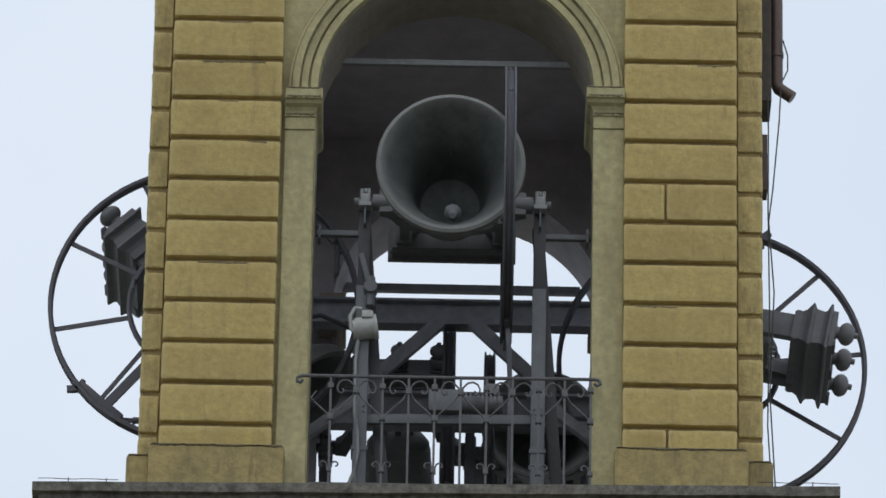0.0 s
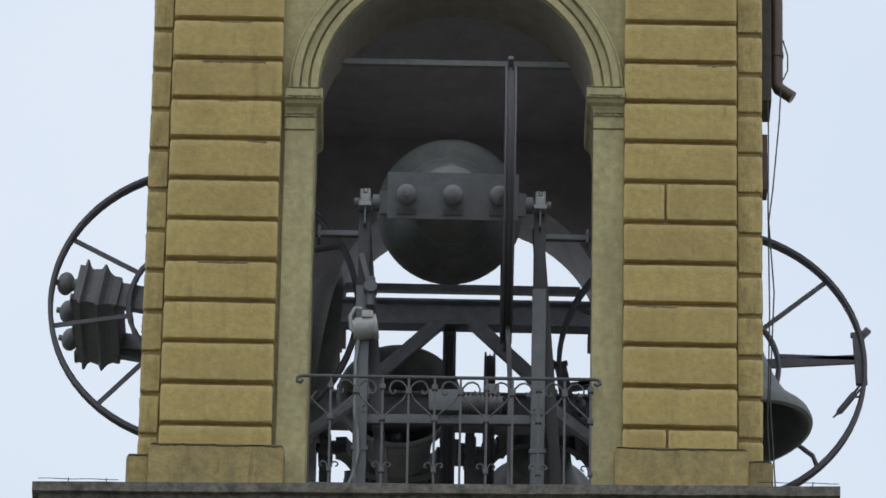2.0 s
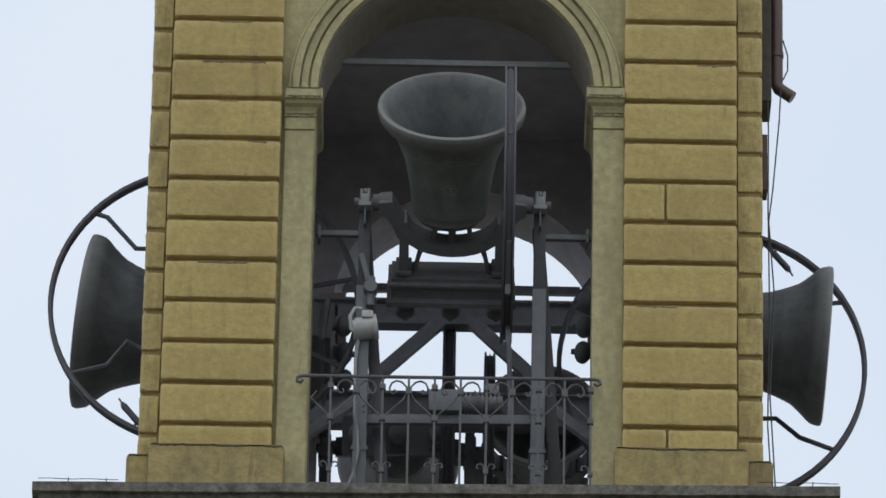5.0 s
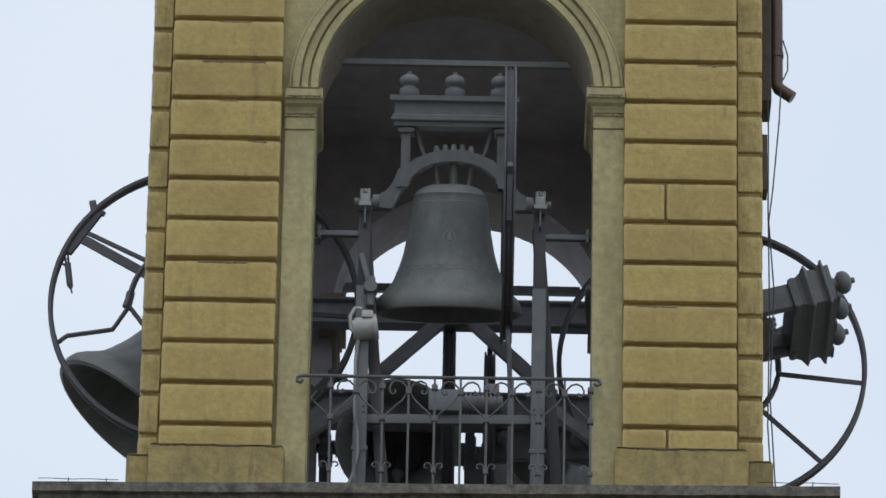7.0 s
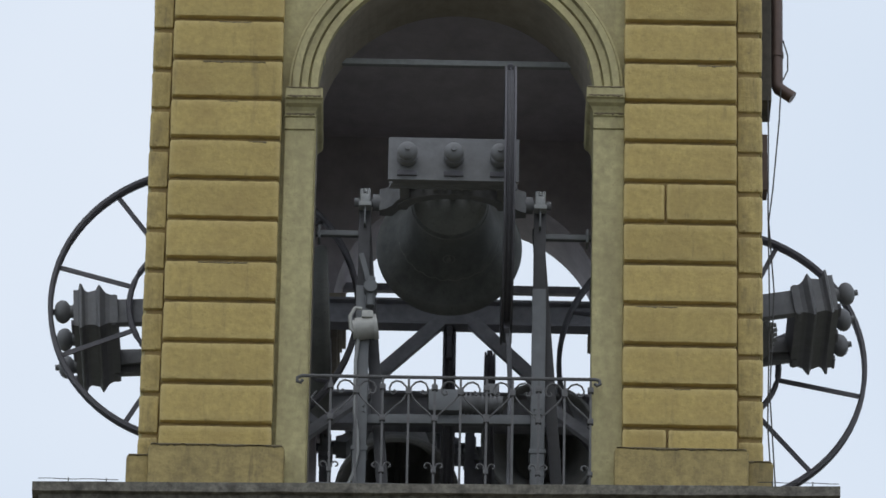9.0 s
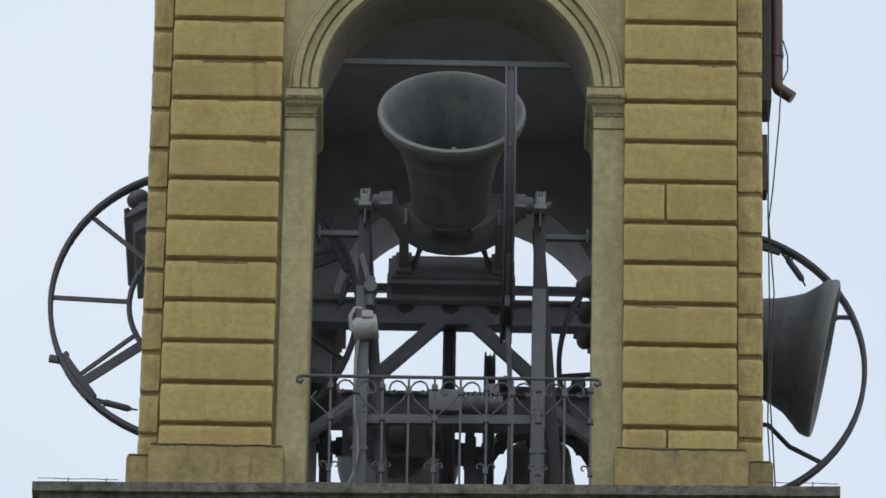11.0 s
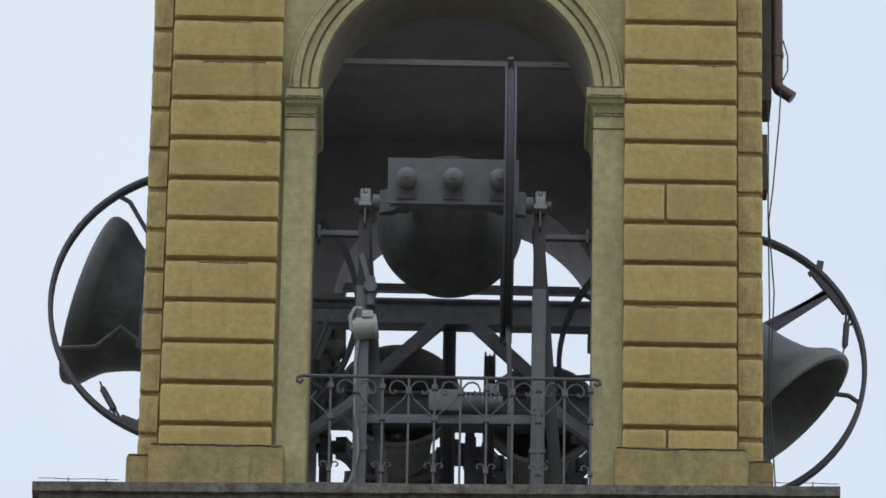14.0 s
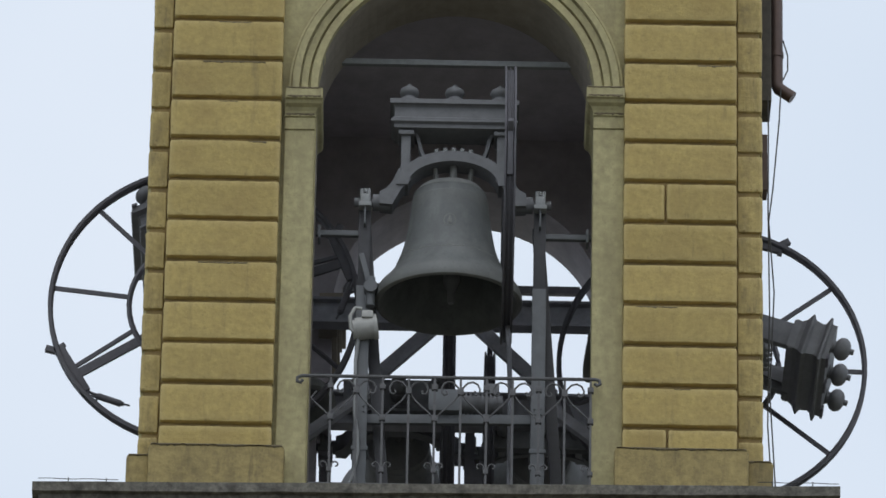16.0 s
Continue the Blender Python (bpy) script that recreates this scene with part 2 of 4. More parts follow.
def crust(parent, x0, x1, y, z, deep, seed, back=.03):
    """Uneven dark growth along the upper front edge of a ledge or block."""
    bm = bmesh.new()
    n = max(4, int((x1 - x0) / .018))
    cols = []
    for i in range(n + 1):
        x = x0 + (x1 - x0) * i / n
        h = deep * max(.1, .55 + .7 * noise.noise(Vector((x * 9, seed, 0))) + 1.0 * noise.noise(Vector((x * 41, seed, 3))))
        cols.append([bm.verts.new(c) for c in ((x, y + back, z + .003), (x, y - .006, z + .003), (x, y - .009, z - h * .5), (x, y - .002, z - h))])
    for a, b in zip(cols, cols[1:]):
        for k in range(3):
            bm.faces.new((a[k], a[k + 1], b[k + 1], b[k]))
    return part("lichen_crust", bm, LICHEN, parent)


# ---- tower ----
HALF, DEPTH, THICK = 2.66, 5.06, 0.75
MID = DEPTH / 2
SPRING, RADIUS = 3.91, 1.215
BASE, TOP, GROUND_Z = -0.40, 6.9, -30.3

bm = bmesh.new()
bmesh.ops.create_grid(bm, x_segments=8, y_segments=8, size=2500)
tagged(finish("ground", bm, GROUND), "distant ground of town and fields around the tower", "ground", kind="structure").location.z = GROUND_Z

wall_labels = "ochre plastered belfry wall with a tall arched opening"
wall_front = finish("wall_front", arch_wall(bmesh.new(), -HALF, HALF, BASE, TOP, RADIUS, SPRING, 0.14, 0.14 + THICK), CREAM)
wall_back = finish("wall_back", arch_wall(bmesh.new(), -HALF - 0.15, HALF - 0.15, BASE, TOP, 1.25, SPRING, DEPTH - 0.1 - THICK, DEPTH - 0.1, foot=2.77, wider=0.12), INNER)
wall_back.location.x = 0.15
wall_left = finish("wall_left", arch_wall(bmesh.new(), -1.63, 1.63, BASE, TOP, RADIUS, SPRING, -THICK / 2, THICK / 2), INNER)
wall_left.matrix_basis = pose(-HALF + THICK / 2, MID + 0.02, 0, 0, 0, 90)
wall_right = finish("wall_right", arch_wall(bmesh.new(), -1.63, 1.63, BASE, TOP, RADIUS, SPRING, -THICK / 2, THICK / 2), INNER)
wall_right.matrix_basis = pose(HALF - THICK / 2, MID + 0.02, 0, 0, 0, 90)
# faces within the opening take a darker, greyer plaster
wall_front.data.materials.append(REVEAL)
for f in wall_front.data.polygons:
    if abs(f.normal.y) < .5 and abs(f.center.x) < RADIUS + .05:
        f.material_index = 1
for w in (wall_front, wall_back, wall_left, wall_right):
    tagged(w, wall_labels, "wall", kind="structure")

bm = bmesh.new()
box(bm, -HALF + 0.02, HALF - 0.02, 0.2, DEPTH - 0.15, BASE - 0.3, BASE)
tagged(finish("floor", bm, FLOOR), "worn belfry floor kept pale to bounce light up", "floor", kind="structure")
bm = bmesh.new()
box(bm, -1.90, 1.90, 0.90, DEPTH - 0.86, 5.7, 5.95)
tagged(finish("ceiling", bm, VAULT), "dark sooty plaster ceiling of the bell chamber", "ceiling", kind="structure")
# roof lies out of view, added because it shapes light in the chamber
bm = bmesh.new()
box(bm, -HALF + 0.03, HALF - 0.03, 0.15, DEPTH - 0.1, TOP, TOP + 0.35, 0.03)
apex = bm.verts.new((0, MID, TOP + 2.2))
cs = [bm.verts.new(c) for c in ((-2.62, 0.16, TOP + 0.36), (2.62, 0.16, TOP + 0.36), (2.62, DEPTH - 0.12, TOP + 0.36), (-2.62, DEPTH - 0.12, TOP + 0.36))]
for i in range(4):
    bm.faces.new((cs[i], cs[(i + 1) % 4], apex))
tagged(finish("roof", bm, ROOF), "unseen low tiled pyramid roof added over the belfry", "roof", kind="structure")
bm = bmesh.new()
box(bm, -HALF - 0.1, HALF + 0.1, -0.05, DEPTH + 0.05, GROUND_Z, BASE - 0.9)
tagged(finish("tower_shaft", bm, OCHRE_BACK), "tall square ochre plastered tower shaft", "tower", kind="structure")

# cornice under the belfry
bm = bmesh.new()
prof = [(-0.75, 0.0), (-0.75, -0.085), (-0.70, -0.09), (-0.69, -0.14), (-0.60, -0.17), (-0.52, -0.26), (-0.50, -0.33), (-0.30, -0.36), (-0.22, -0.50),
        (-0.2, -0.6)]
loops = []
for off, z in prof:
    o = -off
    loops.append([bm.verts.new(c) for c in ((-2.75 - o, -o, BASE + z + 0.018), (2.54 + o, -o, BASE + z + 0.11), (2.54 + o, DEPTH + o, BASE + z + 0.11), (-2.75 - o, DEPTH + o, BASE + z + 0.018))])
for a, b in zip(loops, loops[1:]):
    for i in range(4):
        bm.faces.new((a[i], a[(i + 1) % 4], b[(i + 1) % 4], b[i]))
bm.faces.new(loops[0])
bm.faces.new(loops[-1][::-1])
bmesh.ops.subdivide_edges(bm, edges=[e for e in bm.edges if e.calc_length() > 3], cuts=60)
for v in bm.verts:
    n = noise.noise(v.co * 2.3) + 0.5 * noise.noise(v.co * 9.0)
    v.co += Vector((0, n * 0.008, n * 0.010))
tagged(finish("cornice", bm, STONE), "weathered grey stone cornice ledge stained dark", "cornice", kind="structure")

# archivolt and imposts
section = [(1.212, 0.30), (1.212, 0.075), (1.276, 0.075), (1.279, 0.12), (1.294, 0.12), (1.30, 0.075), (1.356, 0.062), (1.359, 0.085), (1.367, 0.085), (1.373, 0.03), (1.428, 0.03),
           (1.431, 0.065), (1.439, 0.065), (1.445, 0.06), (1.465, 0.07), (1.465, 0.30)]
archivolt = tagged(finish("archivolt", arch_band(bmesh.new(), section, SPRING + 0.01), CREAM, smooth=True),
                   "moulded cream plaster band around the arch", "archivolt", kind="structure")
for side, dz, x0, x1 in ((-1, -0.07, 1.228, 1.49), (1, -0.005, 1.205, 1.475)):
    nm = "trim_left" if side < 0 else "trim_right"
    bm = bmesh.new()
    lo, hi = (-x1, -x0) if side < 0 else (x0, x1)
    box(bm, lo, hi, 0.09, 0.5, BASE, 3.57 + dz, 0.008)
    tagged(finish(nm, bm, CREAM), "cream plaster jamb pilaster with rain streaks", "pilaster", kind="structure")
    bm = bmesh.new()
    lo2, hi2 = (lo, hi + 0.065) if side < 0 else (lo - 0.065, hi)
    box(bm, lo, hi, 0.075, 0.86, 3.57 + dz, 3.69 + dz, 0.006)
    box(bm, lo - .004, hi + .004, 0.06, 0.865, 3.69 + dz, 3.71 + dz, 0.004)
    rings = []
    for f, z in ((0.0, 3.71), (.12, 3.735), (.38, 3.765), (.8, 3.785), (1.0, 3.815)):
        a0, a1, yy = lo + (lo2 - lo) * f, hi + (hi2 - hi) * f, .06 - .085 * f
        rings.append([bm.verts.new(c) for c in ((a0, yy, z + dz), (a1, yy, z + dz), (a1, .87, z + dz), (a0, .87, z + dz))])
    for a, b in zip(rings, rings[1:]):
        for k in range(4):
            bm.faces.new((a[k], a[(k + 1) % 4], b[(k + 1) % 4], b[k]))
    box(bm, lo2, hi2, -.05, .88, 3.815 + dz, 3.92 + dz, .012)
    impost = tagged(finish("impost_left" if side < 0 else "impost_right", bm, CREAM), "moulded cream impost block with grime", "impost", kind="structure")
    crust(impost, lo2 + .01, hi2 - .01, -.048, 3.918 + dz, .016, side)
    crust(impost, lo2 + .015, hi2 - .015, -.046, 3.838 + dz, .024, side + 5)
    crust(impost, lo + .005, hi - .005, .062, 3.715 + dz, .026, side + 9)

for side, nm in ((-1, "impost_back_left"), (1, "impost_back_right")):
    bm = bmesh.new()
    edge = .15 + side * 1.25
    for z0, z1, out in ((3.58, 3.68, .05), (3.68, 3.72, .075), (3.72, 3.84, .06), (3.84, 3.88, .09), (3.88, 4.02, .125)):
        a, b = edge + side * .12, edge - side * out
        box(bm, min(a, b), max(a, b), DEPTH - .1 - THICK - out * .6, DEPTH - .06, z0, z1, .006)
    tagged(finish(nm, bm, REVEAL), "moulded plaster impost of the far arch", "impost", kind="structure")

# frame of the front bell: pivots of all the bells
FRONT = Vector((-0.01, 0.45, 2.985))
LEFT = Vector((-2.205, MID, 2.715))
RIGHT = Vector((2.362, MID, 2.80))
BACK_A = Vector((-0.467, 4.6, 2.655))
BACK_B = Vector((0.838, 4.6, 2.585))


# ---- bells ----
def ornaments(body, waist, wide, tall, lean):
    """Low relief on the waist of a bell: a garland frieze and an oval medallion before and behind."""
    def at(deg, z, out):
        r = waist[0][0]
        for (r0, z0), (r1, z1) in zip(waist, waist[1:]):
            if z1 <= z <= z0 and z0 > z1:
                r = r0 + (r1 - r0) * (z0 - z) / (z0 - z1)
        r = (r + out) * wide
        return (lean + r * math.sin(radians(deg)), -r * math.cos(radians(deg)), z * tall)
    bm = bmesh.new()
    for k in range(24):
        tube(bm, [at(15 * k + 2.5 * i, -.615 - .02 * math.sin(math.pi * i / 6), -.004) for i in range(7)], .007, 5)
    part("garland_frieze", bm, BRONZE, body)
    for d in (0, 180):
        bm = tube(bmesh.new(), [at(d + 8 * math.cos(radians(30 * i)), -.34 + .06 * math.sin(radians(30 * i)), -.003) for i in range(12)], .006, 5, True)
        rod(bm, at(d, -.30, -.02), at(d, -.375, -.02), .022, .028, seg=8)
        part("medallion", bm, BRONZE, body)


def bell_thing(pivot, turn, s, wheel_r, wheel_x, label, wide=1.0, mouth=1.0, tall=1.0, cap=1.0, hub=0.47, skew=0.0, lift=0.0, lean=0.0, rim_w=1.0, slim=1.0, coat=None, bent_end=150):
    """A swinging bell with yoke and wheel; its axle lies along local x, its mouth points to -z."""
    t = thing("bell", Matrix.Translation(pivot) @ pose(0, 0, 0, 0, 0, turn), label, "bell", "swinging tower bells")
    prof = [(0, .165), (.10, .165), (.20, .155), (.28, .125), (.315, .08), (.328, .065), (.324, .05), (.334, .01), (.336, -.005), (.342, -.01), (.348, -.10),
            (.362, -.22), (.382, -.34), (.404, -.46), (.437, -.57), (.443, -.58), (.447, -.60), (.487, -.70), (.494, -.71), (.506, -.73), (.585, -.83), (.598, -.84), (.630, -.885),
            (.643, -.935), (.647, -.96), (.64, -.985), (.61, -.995), (.585, -.98), (.53, -.87), (.46, -.72), (.40, -.58), (.35, -.42), (.32, -.2), (.30, -.02), (.26, .07), (.14, .10), (0, .11)]
    coat = coat or BRONZE
    prof = [(r * (slim + (1 - slim) * max(0, min(1, (-z - .3) / .5))), z) for r, z in prof]
    bm = lathe(bmesh.new(), [(r * s * mouth, z * s * tall) for r, z in prof], 56, Matrix.Translation((lean, 0, 0)))
    body = part("bell_body", bm, coat, t)
    if slim < 1:
        ornaments(body, [p for p in prof if -.9 < p[1] < .0][:18], s * mouth, s * tall, lean)
    # yoke: two cheeks, an arch strap, a moulded top beam, bolts
    ck = .36 if lift else .42
    if lift:
        steps = [(.125, .60), (.13, .665), (.145, .70), (.19, .742), (.19, .752), (.158, .775), (.148, .84), (.158, .862), (.20, .888), (.20, .905), (.162, .915), (.162, .955)]
    else:
        steps = [(.16, .665), (.16, .70), (.19, .715), (.19, .735), (.177, .74), (.177, .755), (.16, .77), (.157, .865), (.17, .88), (.2, .886), (.2, .93)]
    bm = bmesh.new()
    rings = []
    for y, z in steps:
        hx = (.46 if lift else .535) * s * wide + (y - .17) * s
        rings.append([bm.verts.new((u * hx, w * y * s, (z + lift) * s)) for u, w in ((-1, -1), (1, -1), (1, 1), (-1, 1))])
    for a, b in zip(rings, rings[1:]):
        for k in range(4):
            bm.faces.new((a[k], a[(k + 1) % 4], b[(k + 1) % 4], b[k]))
    bm.faces.new(rings[0][::-1])
    bm.faces.new(rings[-1])
    part("yoke_beam", bm, IRON, t, smooth=False)
    for sg in (-1, 1):
        bm = bmesh.new()
        box(bm, sg * ck * s * wide - .042 * s, sg * ck * s * wide + .042 * s, -.108 * s, .108 * s, .20 * s, (.67 + lift) * s, .012 * s)
        bar(bm, (sg * (ck - .005) * s * wide, 0, .27 * s), (sg * (ck - .09) * s * wide, 0, .40 * s), .022 * s, .05 * s, (0, 1, 0))
        box(bm, sg * ck * s * wide - .07 * s, sg * ck * s * wide + .07 * s, -.14 * s, .14 * s, (.61 + lift) * s, (.655 + lift) * s, .012 * s)
        bend = [(.345, .665 + lift), (.318, .63 + lift), (.303, .57 + lift * .7), (.288, .50 + lift * .3), (.255, .42)]
        for (xa, za), (xb, zb) in zip(bend, bend[1:]):
            bar(bm, (sg * xa * s * wide, 0, za * s), (sg * xb * s * wide, 0, zb * s), .03 * s, .10 * s, (0, 1, 0))
        part("yoke_cheek", bm, IRON, t)
        bm = bmesh.new()
        outline = [(.37, .30), (.475, .30), (.50, .24), (.53, .17), (.58, .10), (.64, .065), (.64, -.05), (.53, -.06), (.49, .02), (.45, .10), (.37, .18)]
        a = [bm.verts.new((sg * x * s * wide, -.10 * s, z * s)) for x, z in outline]
        b = [bm.verts.new((sg * x * s * wide, .10 * s, z * s)) for x, z in outline]
        for i in range(len(a)):
            j = (i + 1) % len(a)
            bm.faces.new((a[i], a[j], b[j], b[i]))
        bm.faces.new(a)
        bm.faces.new(b[::-1])
        rod(bm, (sg * .55 * s * wide, 0, 0), (sg * .70 * s * wide, 0, 0), .075 * s, seg=16)
        rod(bm, (sg * .68 * s * wide, 0, 0), (sg * .86 * s, 0, 0), .04 * s, seg=14)
        part("yoke_arm", bm, IRON, t)
    bm = bmesh.new()
    n = 14
    sec = [(-.12, -.025), (.12, -.025), (.12, .075), (-.12, .075)]
    cols = []
    for i in range(n + 1):
        a = math.pi * i / n
        x, z = -.42 * math.cos(a), .13 + .26 * math.sin(a)
        nx, nz = -math.cos(a), math.sin(a)
        cols.append([bm.verts.new(((x + nx * h) * s * wide, y * s, (z + nz * h) * s)) for y, h in sec])
    for a, b in zip(cols, cols[1:]):
        for k in range(4):
            bm.faces.new((a[k], a[(k + 1) % 4], b[(k + 1) % 4], b[k]))
    bm.faces.new(cols[0])
    bm.faces.new(cols[-1][::-1])
    part("yoke_strap", bm, IRON, t)
    for i in range(5):
        x = (-.15 + .075 * i) * s * wide
        z = (.13 + .335 * math.sqrt(1 - (x / (.495 * s * wide)) ** 2)) * s
        bm = rod(bmesh.new(), (x, -.05 * s, z - .03 * s), (x, -.05 * s, z + .055 * s), .019 * s, seg=8)
        rod(bm, (x, -.05 * s, z - .005 * s), (x, -.05 * s, z + .025 * s), .031 * s, seg=6)
        part("strap_bolt", bm, CASTING, t, "bright bolt through the yoke strap")
    for x, r in ((-.13, .022), (0, .035), (.13, .022)):
        bm = rod(bmesh.new(), (x * s, 0, .12 * s), (x * 1.25 * s, 0, (.40 if x == 0 else .34) * s), r * s, seg=10)
        part("crown_loop", bm, BRONZE, t)
    for x in (-.40, 0, .40):
        if lift:
            knob = [(0, .185), (.024, .185), (.026, .155), (.05, .15), (.078, .132), (.094, .105), (.097, .085), (.088, .058), (.066, .038), (.052, .03), (.052, .01), (.062, .008), (.062, 0), (0, 0)]
            top = .955 + lift
        else:
            knob = [(0, .245), (.022, .245), (.024, .22), (.05, .215), (.082, .19), (.09, .16), (.082, .135), (.056, .115), (.056, .095), (.084, .09), (.09, .07), (.09, .02), (.08, 0), (0, 0)]
            top = .93 + lift
        bm = lathe(bmesh.new(), [(r * s * (1 + (cap - 1) * .6), (top + z * cap) * s) for r, z in knob], 20, Matrix.Translation((x * s * wide, 0, 0)))
        part("yoke_bolt", bm, IRON, t, "rounded bolt cap on the yoke")
        part("bolt_wedge", box(bmesh.new(), (x * wide - .085) * s, (x * wide + .085) * s, -.165 * s, -.12 * s, (top - .004) * s, (top + .02) * s, .004), WHEEL, t)
    # wheel
    seg = 72
    bm = bmesh.new()
    g = wheel_r
    rim = [(g - .045, -.035), (g - .03, -.05), (g, -.05), (g, -.034), (g - .035, -.026), (g - .035, -.006), (g - .015, -.004), (g - .015, .004), (g - .035, .006), (g - .035, .026), (g, .034), (g, .05), (g - .03, .05), (g - .045, .035)]
    cols = [[bm.verts.new((wheel_x + w * rim_w, r * math.cos(2 * math.pi * i / seg), r * math.sin(2 * math.pi * i / seg))) for r, w in rim] for i in range(seg)]
    for i in range(seg):
        a, b = cols[i], cols[(i + 1) % seg]
        for k in range(len(rim)):
            bm.faces.new((a[k], a[(k + 1) % len(rim)], b[(k + 1) % len(rim)], b[k]))
    wheel = part("wheel", bm, WHEEL, t, "thin dark iron bell wheel")

    def at(deg, r, w=0.0):
        """Point of the wheel at an angle from the headstock side, towards -y."""
        deg += skew
        return (wheel_x + w, -r * math.sin(radians(deg)), r * math.cos(radians(deg)))
    inner, beam = hub * g, 97 - 1.6 * skew
    part("inner_ring", tube(bmesh.new(), [at(d, inner) for d in range(-128, 129, 8)], .02 * g, 6), WHEEL, wheel)
    for d in (-57, -19, 19, 57):
        part("spoke", bar(bmesh.new(), at(d, inner), at(d, g - .03), .03 * g, .018, (1, 0, 0)), WHEEL, wheel)
    for sg in (-1, 1):
        bm = bar(bmesh.new(), at(sg * beam, .12), at(sg * beam, g - .02), .06 * g, .03, (1, 0, 0))
        bar(bm, at(sg * 86, inner), at(sg * 93, g - .05), .025 * g, .03, (1, 0, 0))
        part("wheel_beam", bm, WHEEL, wheel)
        bent = [(128, inner), (144, .607 * g), (141.6, .90 * g), (144, g - .02)] if sg > 0 else [(128, inner), (145, .55 * g), (bent_end - 5, .75 * g), (bent_end, g - .02)]
        part("bent_spoke", tube(bmesh.new(), [at(sg * d, r) for d, r in bent], .016 * g, 6), WHEEL, wheel)
        bm = tube(bmesh.new(), [at(sg * d, r) for d, r in ((116, inner), (124, inner * 1.01), (129, inner * 1.04))], .03 * g, 6)
        part("ring_lug", bm, WHEEL, wheel)
        part("ring_stay", tube(bmesh.new(), [at(sg * 128, inner), at(sg * 146, inner * .86), at(sg * 168, inner * .8)], .016 * g, 6), WHEEL, wheel)
        bm = bar(bmesh.new(), at(sg * 82, g - .03), at(sg * 104, g - .04), .075 * g, .05, (1, 0, 0), .008)
        bar(bm, at(sg * 84, g - .02), at(sg * 81.5, g + .075), .045 * g, .05, (1, 0, 0), .008)
        bar(bm, at(sg * 82, g - .10), at(sg * 83, g - .02), .03 * g, .04, (1, 0, 0), .004)
        part("rope_hook", bm, WHEEL, wheel)
        bm = tube(bmesh.new(), [at(sg * 103, g - .04), at(sg * 109, g - .11)], .012, 6)
        tube(bm, [at(sg * 105, g - .03), at(sg * 110, g - .10)], .012, 6)
        tube(bm, [at(sg * 109, g - .02), at(sg * 110, g - .13)], .012, 6)
        tube(bm, [at(sg * 108.5, g - .095), at(sg * 118, g - .175)], .030, 10)
        tube(bm, [at(sg * 117.5, g - .172), at(sg * 119, g - .185)], .021, 8)
        tube(bm, [at(sg * 118.5, g - .18), at(sg * 121.5, g - .205)], .009, 6)
        part("rope_clamp", bm, WHEEL, wheel)
    # clapper
    cl = new("clapper")
    cl.parent = t
    prof = [(0, 0), (.03, 0), (.028, -.3), (.033, -.70), (.06, -.75), (.075, -.82), (.07, -.87), (.045, -.91), (.033, -.95), (.035, -1.03), (.025, -1.06), (0, -1.06)]
    part("clapper_ball", lathe(bmesh.new(), [(r * s, z * s) for r, z in prof], 20), IRON, cl, "worn iron clapper").location.z = 0.08 * s
    return t


BELLS = [
    bell_thing(FRONT, 0, 1.0, 1.22, 0.485, "grey bronze bell under a cast iron yoke", tall=0.985, cap=0.95, lean=-.024, slim=.99),
    bell_thing(LEFT, -90, 1.10, 1.39, 0.58, "largest dark bronze bell with moulded iron yoke", 1.23, 1.11, 1.02, 1.0, 0.48, 0.6, 0.10, bent_end=143),
    bell_thing(RIGHT, 90, 1.08, 1.405, 0.58, "large dark bronze bell with moulded iron yoke", 1.16, 1.03, 0.95, 1.02, 0.43, 2.5, 0.04),
    bell_thing(BACK_A, 0, 0.88, 1.12, 0.455, "small dark bronze bell before the far arch", 1.02, 1.0, 1.0, 1.12, rim_w=1.2, coat=LIFTED_BRONZE),
    bell_thing(BACK_B, 180, 0.74, 0.97, 0.475, "smallest dark bronze bell before the far arch", 1.13, 1.15, 1.0, 1.12, coat=LIFTED_BRONZE),
]

# ---- stands ----
def bearing(parent, x, y, z, s=1.0):
    bm = bmesh.new()
    box(bm, x - .075 * s, x + .075 * s, y - .12, y + .12, z - .09, z - .05, .006)
    box(bm, x - .055 * s, x + .055 * s, y - .085, y + .085, z - .05, z + .05, .02)
    rod(bm, (x - .05 * s, y, z + .025), (x + .05 * s, y, z + .025), .085 * s, seg=18)
    rod(bm, (x, y, z + .10), (x, y, z + .135), .022 * s, seg=8)
    for sg in (-1, 1):
        rod(bm, (x + sg * .04 * s, y - .06, z - .05), (x + sg * .04 * s, y - .06, z + .10), .017, seg=8)
    part("bearing", bm, CASTING, parent, "pale cast bearing block")


